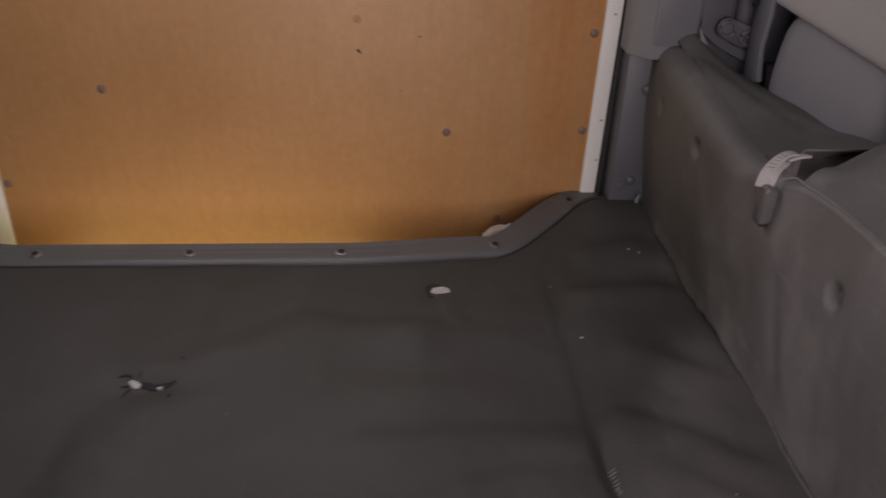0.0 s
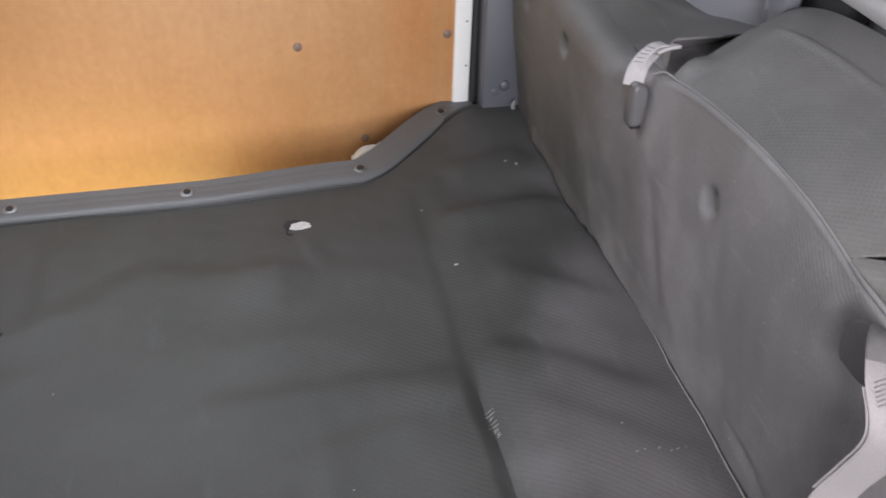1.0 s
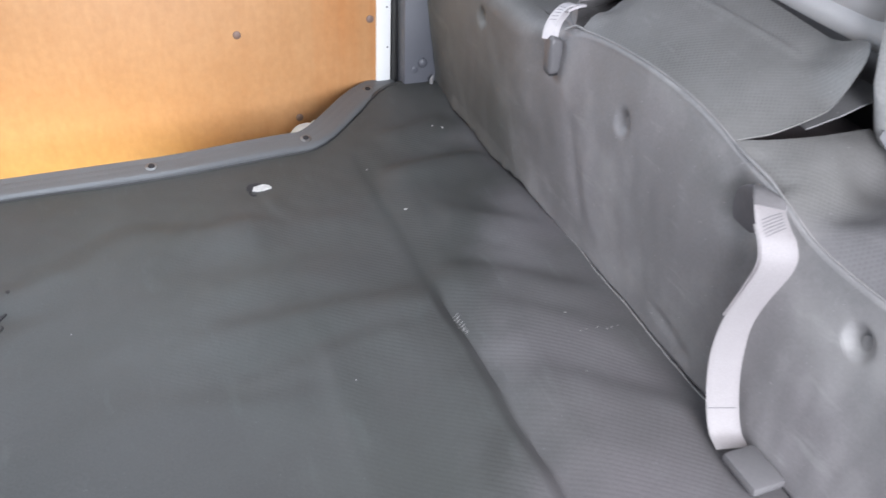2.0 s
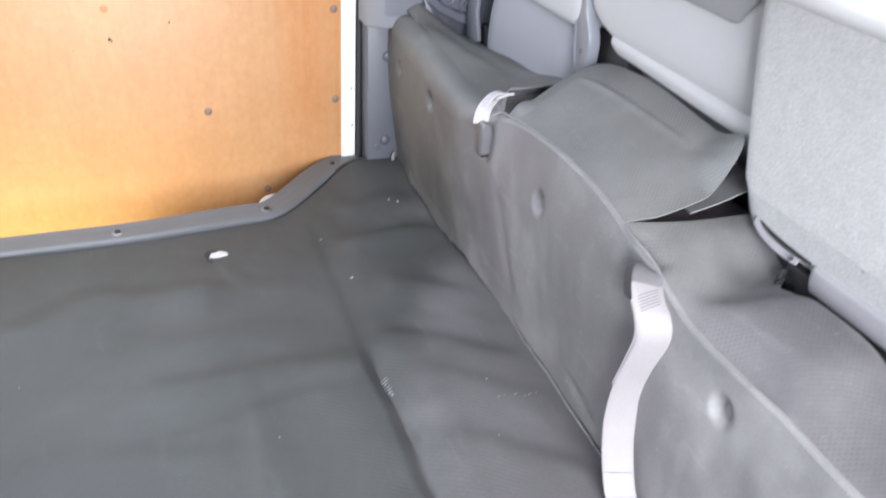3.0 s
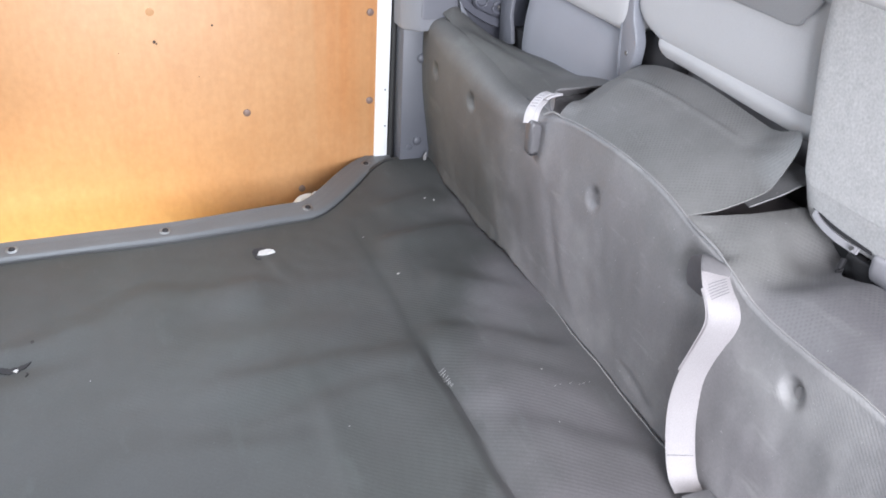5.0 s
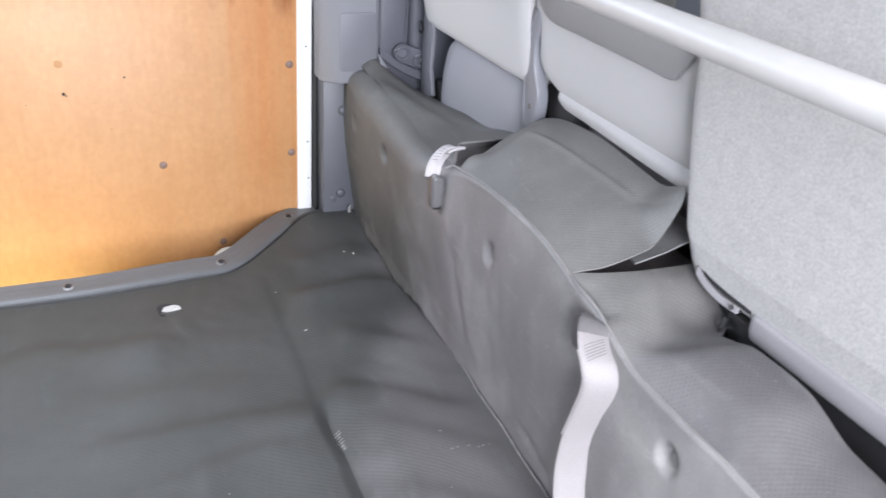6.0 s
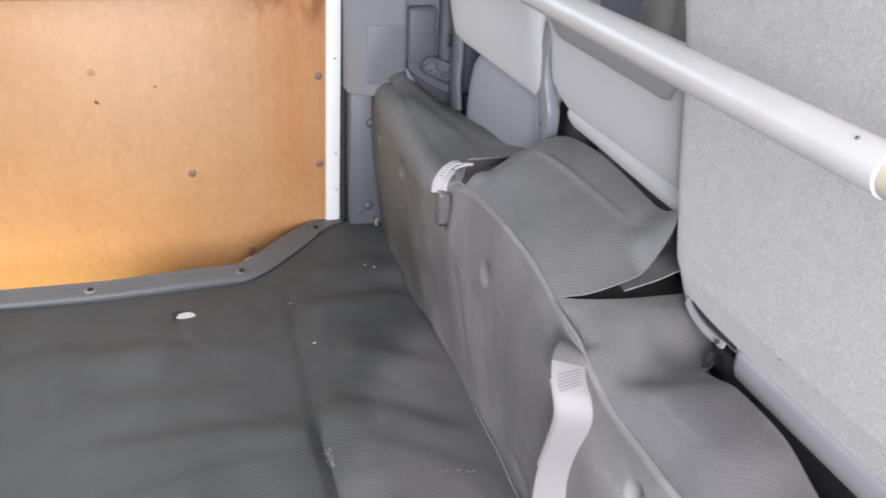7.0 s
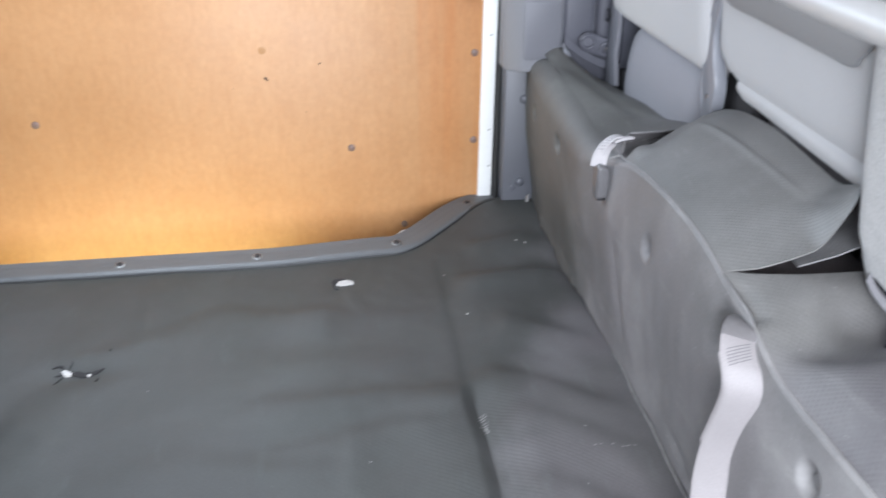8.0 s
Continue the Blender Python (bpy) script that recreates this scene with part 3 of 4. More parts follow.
# sliding door with its ply lining
door = thing("door_1", (0, 0, 0), "closed sliding side door lined with orange varnished plywood", "door", kind="structure")
part("plywood_lining", block((-1.31, 1.85, -0.24), (-0.100, 1.856, 0.527), 0.0015), PLY, door, "orange varnished plywood lining sheet")
part("door_shell", block((-1.42, 1.870, -0.30), (-0.05, 1.90, 0.62), 0.004), WHITE, door, "white painted steel door")
bm = block((-0.1085, 1.846, -0.25), (-0.075, 1.868, 1.2), 0.004)
for v in bm.verts:
    v.co.x += 0.013 * (v.co.z - 0.02)
part("edge_strip", bm, WHITE, door, "white painted door edge")
part("edge_strip", block((-1.36, 1.846, -0.25), (-1.312, 1.868, 1.2), 0.004), WHITE, door, "white painted door edge")
part("waist_rail", block((-1.31, 1.842, 0.529), (-0.10, 1.868, 0.60), 0.006), POST, door, "dark grey waist rail")
for x, z in ((-0.404, 0.15), (-0.12, 0.361), (-0.12, 0.156), (-0.286, -0.052), (-1.298, 0.032), (-1.081, 0.236)):
    part("screw_cap", disc((x, 1.85, z), 0.0085, 0.0025, (0, -1, 0), dome=0.001), CAP, door)
for x, z, r in ((-0.583, 0.32, 0.0034), (-0.579, 0.316, 0.002), (-0.464, 0.349, 0.0022), (-0.655, 0.30, 0.001), (-0.50, 0.24, 0.001)):
    part("knot", disc((x, 1.8498, z), r, 0.0006, (0, -1, 0)), KNOT, door)
part("stain", disc((-0.585, 1.8499, 0.382), 0.0085, 0.0004, (0, -1, 0)), STAIN, door, "faint round brown stain")
for x, z in ((-0.083, 0.18), (-0.084, 0.40), (-0.082, 0.09)):
    part("pinhole", disc((x, 1.8462, z), 0.002, 0.0006, (0, -1, 0)), RUBBER, door)
part("door_seal", tube([(-0.0665 + 0.013 * (z / 50 - 0.02), 1.852, z / 50) for z in range(-12, 60)], 0.0085, 8), RUBBER, door, "black rubber seal")

# pillar beside the door
pillar = thing("door_pillar", (0, 0, 0), "grey steel door pillar with a plastic trim above", "pillar", kind="structure")
part("pillar_steel", block((-0.0585, 1.80, -0.28), (0.052, 1.86, 0.36), 0.004), POST, pillar, "grey painted steel lower pillar")


def extruded(outline, z0, z1, chamfer):
    """An upright form: an (x, y) outline carried from z0 to z1, drawn in at the foot."""
    bm = bmesh.new()
    c = Vector((sum(p[0] for p in outline) / len(outline), sum(p[1] for p in outline) / len(outline)))
    rings = []
    for z, f in ((z0, chamfer), (z0 + chamfer * 0.3, chamfer * 0.3), (z0 + chamfer, 0), (z1, 0)):
        rings.append([bm.verts.new((*(c + (Vector(p) - c) * (1 - f / (Vector(p) - c).length)), z)) for p in outline])
    for p, q in zip(rings, rings[1:]):
        for k in range(len(outline)):
            bm.faces.new((p[k], p[(k + 1) % len(outline)], q[(k + 1) % len(outline)], q[k]))
    bm.faces.new(rings[0])
    bm.faces.new(rings[-1])
    return finish(bm)


OUTER = [(-0.066, 1.87), (-0.066, 1.80), (-0.062, 1.792), (-0.034, 1.768), (-0.026, 1.765), (0.050, 1.765), (0.057, 1.770), (0.058, 1.87)]
part("pillar_trim", extruded(OUTER, 0.335, 1.20, 0.006), PANEL, pillar, "moulded grey plastic trim", 25)
part("trim_panel", plate_xz(rounded_box(-0.030, 0.050, 0.362, 0.488, 0.008), 1.7625, 1.770, 0.002), RECESS, pillar, "rectangular blue-grey cover panel", 30)
for x, z in ((-0.013, 0.265), (-0.017, 0.065)):
    part("bolt", disc((x, 1.80, z), 0.011, 0.006, (0, -1, 0), dome=0.002), POST, pillar)
part("hole_plug", disc((-0.035, 1.80, 0.05), 0.008, 0.002, (0, -1, 0)), POST, pillar)
part("belt_recess", block((0.058, 1.815, 0.20), (0.40, 1.85, 0.80), 0.004), SHADE, pillar, "recessed grey belt housing")
part("recess_cover", block((0.064, 1.795, 0.372), (0.134, 1.822, 0.520), 0.012, 3), SHADE, pillar, "rounded blue-grey cover in the recess")
part("recess_rib", block((0.140, 1.800, 0.33), (0.205, 1.822, 0.66), 0.016, 3), SHADE, pillar)

# ---- seat box and its vinyl cover ----
def glide(table, s):
    """A smooth curve through the rows of a short table."""
    if s <= table[0][0]:
        return table[0][1]
    if s >= table[-1][0]:
        return table[-1][1]
    i = max(k for k in range(len(table) - 1) if table[k][0] <= s)
    (a, p), (b, q) = table[i], table[i + 1]
    before, after = table[max(i - 1, 0)], table[min(i + 2, len(table) - 1)]
    m0, m1 = ((q - before[1]) / (b - before[0]) * (b - a), (after[1] - p) / (after[0] - a) * (b - a))
    t = (s - a) / (b - a)
    return p * (2 * t ** 3 - 3 * t * t + 1) + m0 * (t ** 3 - 2 * t * t + t) + q * (3 * t * t - 2 * t ** 3) + m1 * (t ** 3 - t * t)


SEAM_Z = [(0.06, 0.276), (0.45, 0.287), (0.52, 0.292), (0.58, 0.291), (0.64, 0.293), (0.69, 0.301), (0.74, 0.320), (0.78, 0.331), (0.83, 0.341), (0.87, 0.352), (0.92, 0.361), (1.0, 0.366), (1.08, 0.364),
          (1.15, 0.358), (1.20, 0.350), (1.25, 0.338), (1.30, 0.330), (1.40, 0.334), (1.50, 0.347), (1.70, 0.364), (1.76, 0.366), (1.80, 0.352)]
SEAM_X = [(0.06, 0.026), (0.60, 0.023), (0.70, 0.018), (0.80, 0.016), (1.10, 0.014), (1.20, 0.013), (1.30, 0.020), (1.45, 0.026), (1.66, 0.024), (1.80, 0.016)]
RADIUS = [(0.06, 0.010), (1.15, 0.010), (1.24, 0.018), (1.36, 0.044), (1.66, 0.046), (1.80, 0.030)]
TURN = [(0.06, 58), (0.80, 60), (1.15, 60), (1.25, 70), (1.35, 82), (1.80, 84)]
FOOT = [(0.06, 0.0), (0.80, 0.012), (0.94, 0.016), (1.14, 0.018), (1.30, 0.012), (1.50, 0.010), (1.80, 0.018)]
BELLY = [(0.06, 0.004), (0.62, 0.005), (0.90, 0.014), (1.20, 0.012), (1.36, 0.004), (1.66, 0.003), (1.80, 0.009)]
DENTS = [(1.700, 0.266), (1.498, 0.268), (1.040, 0.273), (0.589, 0.236)]


def bend(y):
    """Where the front of the cover starts to turn over, how sharply and how far, and the seam where it ends."""
    r, turn, sx, sz = glide(RADIUS, y), radians(glide(TURN, y)), glide(SEAM_X, y), glide(SEAM_Z, y)
    return sx - r * (1 - math.cos(turn)), sz - r * math.sin(turn), r, turn, sx, sz


def face_x(y, z):
    x0, z0, *_ = bend(y)
    k = min(1, max(0, z / z0))
    x = glide(FOOT, y) * (1 - k) + x0 * k - glide(BELLY, y) * math.sin(math.pi * k ** 1.5)
    for dy, dz in DENTS:
        d = math.hypot(y - dy - 0.007, z - dz)
        if d < 0.08:
            x += 0.0098 * math.exp(-((d / 0.0165) ** 4)) + 0.0010 * math.exp(-((d / 0.035) ** 2))
    soft = 1 - k ** 6
    x += soft * (0.0035 * noise.noise((y * 4.5, z * 4, 2.2)) + 0.0022 * noise.noise((y * 13, z * 9, 7.7)) + 0.0010 * noise.noise((y * 34, z * 20, 1.9)))
    x += 0.004 * math.exp(-(((y - 1.12 - 0.3 * z) / 0.02) ** 2)) * step(0.02, 0.1, z) * (1 - step(0.15, 0.25, z))
    x += 0.005 * math.exp(-(((y - 0.885 - 0.9 * (z - 0.036)) / 0.028) ** 2 + ((z - 0.036) / 0.011) ** 2)) + 0.004 * math.exp(-(((y - 0.835) / 0.016) ** 2 + ((z - 0.020) / 0.012) ** 2))
    x += 0.010 * math.exp(-(((y - 0.792) / 0.034) ** 4 + ((z - 0.284) / 0.036) ** 4))
    return x


def face(u, v):
    y = 0.06 + 1.745 * u
    x0, z0, r, turn, *_ = bend(y)
    if v < 0.75:
        loose = step(1.20, 1.34, y)
        foot = loose * (0.008 + 0.008 * noise.noise((y * 9, 3.3, 0)) + 0.003 * noise.noise((y * 40, 1.3, 0))) - 0.003 * (1 - loose)
        z = foot + (z0 - foot) * v / 0.75
        flare = step(1.26, 1.40, y) * max(0, 0.004 + 0.008 * noise.noise((y * 11, 5.5, 0)) + 0.003 * noise.noise((y * 45, 2.5, 0))) * max(0, 1 - z / 0.04)
        return (face_x(y, z) - flare, y, z)
    a = (v - 0.75) / 0.25 * turn
    return (face_x(y, z0) + r * (1 - math.cos(a)), y, z0 + r * math.sin(a))


def edge_x(y):
    x0, z0, r, turn, *_ = bend(y)
    return face_x(y, z0) + r * (1 - math.cos(turn))


box = thing("seat_box", (0, 0, 0), "low seat box wrapped in worn grey ribbed vinyl", "seat box")
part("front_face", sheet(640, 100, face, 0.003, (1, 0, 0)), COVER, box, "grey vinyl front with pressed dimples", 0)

BACK1 = [(1.24, 0.368), (1.33, 0.362), (1.41, 0.344), (1.53, 0.332), (1.72, 0.315), (1.80, 0.33)]


def top_far(u, v):
    y = 1.232 + 0.571 * u
    xe, ze = edge_x(y), glide(SEAM_Z, y)
    xb, zb = 0.180 - 0.016 * step(1.28, 1.42, y) - 0.05 * step(1.72, 1.80, y), glide(BACK1, y)
    x = xe + (xb - xe) * v
    z = ze + (zb - ze) * step(0, 1, v) + 0.010 * math.sin(v * math.pi) * step(1.3, 1.45, y)
    z += 0.03 * math.exp(-(((y - 1.79) / 0.05) ** 2 + ((x - 0.05) / 0.035) ** 2))
    z -= 0.007 * math.exp(-(((x - 0.080 - 0.2 * (1.6 - y)) / 0.026) ** 2)) * step(1.34, 1.45, y) * (1 - step(1.68, 1.76, y))
    z += 0.005 * noise.noise((x * 11, y * 7, 3.1)) * min(1, v * 5)
    open_part = step(0.0, 0.14, v) * (1 - step(0.72, 0.95, v))
    lip = math.exp(-(((y - 1.232) / 0.030) ** 2)) * open_part
    z += max(0, 0.376 - z) * lip
    y += 0.026 * open_part * (1 - u) ** 8
    return (x, y, z)


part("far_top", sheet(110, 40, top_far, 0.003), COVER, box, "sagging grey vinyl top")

CREASE_Z = [(0.80, 0.404), (0.90, 0.412), (1.0, 0.420), (1.11, 0.425), (1.17, 0.420), (1.24, 0.400)]
BACK_Z = [(0.80, 0.430), (0.89, 0.433), (1.0, 0.441), (1.11, 0.443), (1.17, 0.436), (1.24, 0.414)]
NEAR_EDGE = [(0.010, 0.845), (0.028, 0.837), (0.050, 0.824), (0.070, 0.817), (0.090, 0.812), (0.110, 0.809), (0.135, 0.808), (0.150, 0.812), (0.160, 0.826), (0.168, 0.850), (0.176, 0.888)]


def flap_z(x, y):
    """The flap: a slope up from the seam, a creased ridge, a flatter band behind it and a curled near corner."""
    sx, sz, zc = glide(SEAM_X, y), glide(SEAM_Z, y), glide(CREASE_Z, y)
    c = 0.117 + 0.11 * (1.11 - y)
    if x < c:
        t = (x - sx) / (c - sx)
        z = sz + (zc - sz) * t * (1.12 - 0.12 * t)
    else:
        z = zc + (glide(BACK_Z, y) - zc) * (x - c) / (0.176 - c)
    z += 0.0028 * math.exp(-(((x - c) / 0.0045) ** 2)) * step(0.89, 0.93, y) * (1 - step(1.12, 1.18, y))
    z += 0.050 * (1 - step(0.80, 0.90, y)) * step(0.108, 0.163, x)
    z -= 0.008 * step(1.16, 1.21, y) * (1 - step(0.10, 0.16, x)) * step(0.03, 0.06, x)
    z += 0.007 * step(1.16, 1.205, y) * step(0.012, 0.030, x) * (1 - step(0.035, 0.065, x))
    z += 0.0035 * noise.noise((x * 9, y * 8, 9.1)) * step(0.02, 0.06, x)
    return z


def flap(u, v):
    x = 0.014 + 0.162 * v
    y0, y1 = glide(NEAR_EDGE, x), 1.206 + 0.006 * step(0.03, 0.06, x) + 0.010 * step(0.11, 0.17, x)
    y = y0 + (y1 - y0) * u
    return (x + (edge_x(y) - 0.014) * (1 - step(0, 0.3, v)), y, flap_z(max(x, glide(SEAM_X, y)), y))


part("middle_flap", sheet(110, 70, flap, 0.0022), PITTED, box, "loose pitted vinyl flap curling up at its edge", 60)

BACK3 = [(0.06, 0.30), (0.46, 0.325), (0.53, 0.350), (0.60, 0.353), (0.65, 0.350), (0.70, 0.348), (0.76, 0.359), (0.84, 0.366)]
FAR_EDGE = [(0.010, 0.845), (0.028, 0.836), (0.040, 0.827), (0.060, 0.814), (0.085, 0.804), (0.11, 0.799), (0.17, 0.795)]


def top_near(u, v):
    y = 0.06 + 0.77 * u
    w = step(0.735, 0.76, y) * (1 - step(0.795, 0.825, y))
    xb = 0.126 + 0.044 * step(0.690, 0.745, y)
    x = edge_x(y) + 0.006 * w + (xb - edge_x(y) - 0.006 * w) * v
    y = 0.06 + (glide(FAR_EDGE, x) - 0.06) * u
    ze, zb = glide(SEAM_Z, y), glide(BACK3, y)
    k = step(0.72, 0.78, y)
    z = ze + (zb - ze) * (v ** 0.9 * (1 - k) + (1 - (1 - v) ** 2.4) * k)
    z += 0.013 * math.sin(v * math.pi) * (1 - step(0.64, 0.72, y))
    q = (y - 0.717 + 0.70 * (x - 0.024)) / 1.22
    z -= 0.0042 * math.exp(-((q / (0.024 if q > 0 else 0.015)) ** 2)) * step(0.020, 0.07, x)
    z -= 0.007 * math.exp(-(((y - 0.735) / 0.03) ** 2 + ((x - 0.115) / 0.024) ** 2))
    z += 0.004 * noise.noise((x * 10, y * 10, 5.1)) * min(1, v * 4)
    z -= 0.024 * math.exp(-(((y - 0.706) / 0.048) ** 2)) * step(0.20, 1.0, v)
    z -= 0.004 * w * (1 - step(0, 0.15, v))
    return (x, y, z)


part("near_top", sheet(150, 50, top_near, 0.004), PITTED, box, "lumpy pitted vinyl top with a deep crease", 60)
part("hem", tube([(face_x(y, 0.004) - 0.0012, y, floor_height(face_x(y, 0) - 0.003, y) + 0.0006 + 0.0015 * noise.noise((y * 30, 0, 0))) for y in [0.70 + 0.005 * i for i in range(96)]], [0.0005 + 0.0011 * math.sin(math.pi * i / 95) * (0.7 + 0.5 * noise.noise((i * 0.35, 0, 0))) for i in range(96)], 6), HEM, box, "pale worn hem")

part("frayed_corner", tube([(0.006, 1.792, 0.006), (0.001, 1.788, 0.018), (-0.001, 1.784, 0.030), (0.002, 1.782, 0.040)], [0.002, 0.0045, 0.004, 0.001], 8), HEM, box, "pale frayed corner of the cover")


def seam_point(y):
    w = step(0.74, 0.77, y) * (1 - step(0.81, 0.84, y))
    return (edge_x(y) - 0.0005 - 0.002 * w, y, glide(SEAM_Z, y) + 0.0010 + 0.001 * w)


line = [seam_point(0.08 + 0.01 * i) for i in range(112)] + [(0.0065, 1.208, 0.3555), (0.002, 1.218, 0.351), (-0.003, 1.227, 0.345)]
welt = smooth_line(line, 2)
part("piping", tube(welt, [0.0010 + 0.0005 * step(0.66, 0.80, p[1]) for p in welt], 8), HEM, box, "raised piping along the top edge")
part("worn_welt", tube([seam_point(0.752 + 0.008 * i) for i in range(12)], [0.0012, 0.0018, 0.0022, 0.0024, 0.0025, 0.0025, 0.0025, 0.0024, 0.0023, 0.0022, 0.0020, 0.0012], 8), COVER, box, "pale rubbed welt beside the open seam")
part("box_core", block((0.055, 0.08, 0.0), (0.60, 1.79, 0.235)), DARK, box, "dark steel box beneath the cover")
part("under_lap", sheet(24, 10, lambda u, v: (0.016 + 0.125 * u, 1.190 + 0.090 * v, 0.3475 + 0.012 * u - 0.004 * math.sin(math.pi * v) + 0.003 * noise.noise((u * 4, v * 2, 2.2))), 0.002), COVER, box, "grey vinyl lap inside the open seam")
part("inner_board", block((0.045, 0.79, 0.300), (0.22, 1.30, 0.330), 0.004), BROWN, box, "grey-brown board beneath the flap")
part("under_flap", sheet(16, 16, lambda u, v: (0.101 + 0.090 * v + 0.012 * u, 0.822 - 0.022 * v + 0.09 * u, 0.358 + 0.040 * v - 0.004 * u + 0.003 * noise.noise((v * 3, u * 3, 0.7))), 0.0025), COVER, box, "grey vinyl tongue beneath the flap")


def lathe(place, normal, profile, sides=28):
    """A turned form from (radius, height) pairs, its axis along normal."""
    bm = bmesh.new()
    m = Matrix.Translation(place) @ Vector(normal).to_track_quat("Z", "Y").to_matrix().to_4x4()
    rings = [[bm.verts.new(m @ Vector((r * math.cos(k * math.tau / sides), r * math.sin(k * math.tau / sides), h))) for k in range(sides)] for r, h in profile]
    for p, q in zip(rings, rings[1:]):
        for k in range(sides):
            bm.faces.new((p[k], p[(k + 1) % sides], q[(k + 1) % sides], q[k]))
    bm.faces.new(rings[-1])
    return finish(bm)


for y, z in DENTS:
    part("button", lathe((face_x(y, z) + 0.001, y, z), (-1, 0.05, 0.05), [(0.0104, -0.006), (0.0102, 0.0018), (0.0094, 0.0030), (0.0075, 0.0033), (0.0005, 0.0030)]), COVER, box)

# dark plate whose colour carries the shade inside the belt slot
part("slot_shade", plate(closed([(0.812, 0.284), (0.808, 0.302), (0.790, 0.314), (0.758, 0.314), (0.752, 0.262), (0.775, 0.250), (0.796, 0.252), (0.808, 0.266)], 4), 0.0095, 0.05, 0, 0.002), SLOT, box, "dark plate painted as the shade in the belt slot")

# ---- belts ----
def ribbon(points, sides, width, thick=0.0016, per=8):
    """Webbing along points; sides gives the way across it at each."""
    line, across = smooth_line(points, per), smooth_line(sides, per)
    bm = bmesh.new()
    rings = []
    for i, (p, s) in enumerate(zip(line, across)):
        p, s = Vector(p), Vector(s).normalized()
        t = (Vector(line[min(i + 1, len(line) - 1)]) - Vector(line[max(i - 1, 0)])).normalized()
        nrm = t.cross(s).normalized()
        rings.append([bm.verts.new(p + s * width * k + nrm * thick * h) for k, h in ((-0.5, 0), (-0.47, 0.5), (-0.25, 0.5), (0, 0.5), (0.25, 0.5), (0.47, 0.5), (0.5, 0), (0.47, -0.5), (-0.47, -0.5))])
    m = len(rings[0])
    for p, q in zip(rings, rings[1:]):
        for k in range(m):
            bm.faces.new((p[k], p[(k + 1) % m], q[(k + 1) % m], q[k]))
    bm.faces.new(rings[0])
    bm.faces.new(rings[-1])
    return finish(bm)


belt = thing("seat_belt", (0, 0, 0), "pale grey seat belt hanging down the vinyl box to the mat", "seat belt")
STRAP = [(0.030, 0.776, 0.306), (0.019, 0.766, 0.317), (0.005, 0.753, 0.3225), (-0.007, 0.738, 0.3185), (-0.0125, 0.721, 0.306), (-0.0125, 0.706, 0.291), (-0.012, 0.700, 0.268), (-0.012, 0.711, 0.227), (-0.012, 0.727, 0.176),
         (-0.012, 0.733, 0.130), (-0.013, 0.729, 0.090), (-0.013, 0.716, 0.045), (-0.014, 0.698, 0.013), (-0.017, 0.676, 0.006)]
ACROSS = [(0.60, -0.75, -0.25), (0.68, -0.70, -0.25), (0.80, -0.50, -0.25), (0.93, -0.22, -0.25), (0.95, -0.22, -0.12), (0.95, -0.28, 0.0)] + [(0.94, -0.33, 0.0)] * 6 + [(0.95, -0.30, 0), (0.96, -0.26, 0)]
strap = part("webbing", ribbon(STRAP, ACROSS, 0.0420), WEB, belt, "pale pinkish grey webbing")
part("webbing_fold", ribbon([(x - 0.0012, y + 0.0030, z) for x, y, z in STRAP[4:9]], ACROSS[4:9], 0.0415), WEB, belt, "second layer of webbing behind the first")
# darker strip over the belt's top, with its shade in the colour
part("belt_end", ribbon([(x - 0.0008, y - 0.0008, z + 0.0020) for x, y, z in STRAP[:3]] + [(-0.0078, 0.7375, 0.3198)], ACROSS[:4], 0.0405, 0.0018), SHADED_WEB, belt, "darker webbing painted as the shade on the belt's upper part")


def stitch_row(line, sides, n, lean, half, lift, parent):
    """One row of thread across webbing at place n along it, its far end leaning back by lean places."""
    def spot(m, reach):
        i = int(m)
        p, q = Vector(line[i]), Vector(line[i + 1])
        side = Vector(sides[i]).normalized()
        up = (q - p).normalized().cross(side).normalized()
        up = up if up.z - up.x - up.y > 0 else -up
        return p.lerp(q, m - i) + side * reach + up * lift
    ends = [spot(n - lean * k / 4, half * (k / 2 - 1)) for k in range(5)]
    part("stitching", tube(ends, 0.00042, 6), THREAD, parent, "dark stitched row")


run, over = smooth_line(STRAP), smooth_line(ACROSS)
for k in range(6):
    stitch_row(run, over, 30 + 1.35 * k, 4.2, 0.0140, 0.0012, strap)
a, side = Vector(run[89]), Vector(over[89]).normalized()
part("stitching", tube([a + side * 0.017 + Vector((0, -0.0014, 0)), a - side * 0.020 + Vector((0, -0.0014, 0))], 0.0005, 6), THREAD, strap, "dark stitched row")
part("latch_plate", block((-0.042, 0.605, 0.002), (0.006, 0.668, 0.018), 0.006), BUCKLE, belt, "grey plastic buckle lying on the mat")

buckle = thing("belt_buckle", (0, 0, 0), "grey belt buckle hanging over the vinyl edge on webbing", "belt buckle")
LOOP_LINE = [(-0.0205, 1.2470, 0.3240), (-0.0185, 1.2480, 0.3380), (-0.0135, 1.2490, 0.3510), (-0.0040, 1.2500, 0.3635), (0.0080, 1.2510, 0.3715), (0.0200, 1.2530, 0.3720)]
LOOP_SIDES = [(0.90, -0.42, 0.0), (0.88, -0.46, 0.05), (0.78, -0.62, 0.10), (0.55, -0.82, 0.12), (0.32, -0.95, 0.08), (0.30, -0.95, 0.05)]
loop = part("webbing", ribbon(LOOP_LINE, LOOP_SIDES, 0.0172, 0.0022), LOOP, buckle, "pale grey stitched webbing loop")
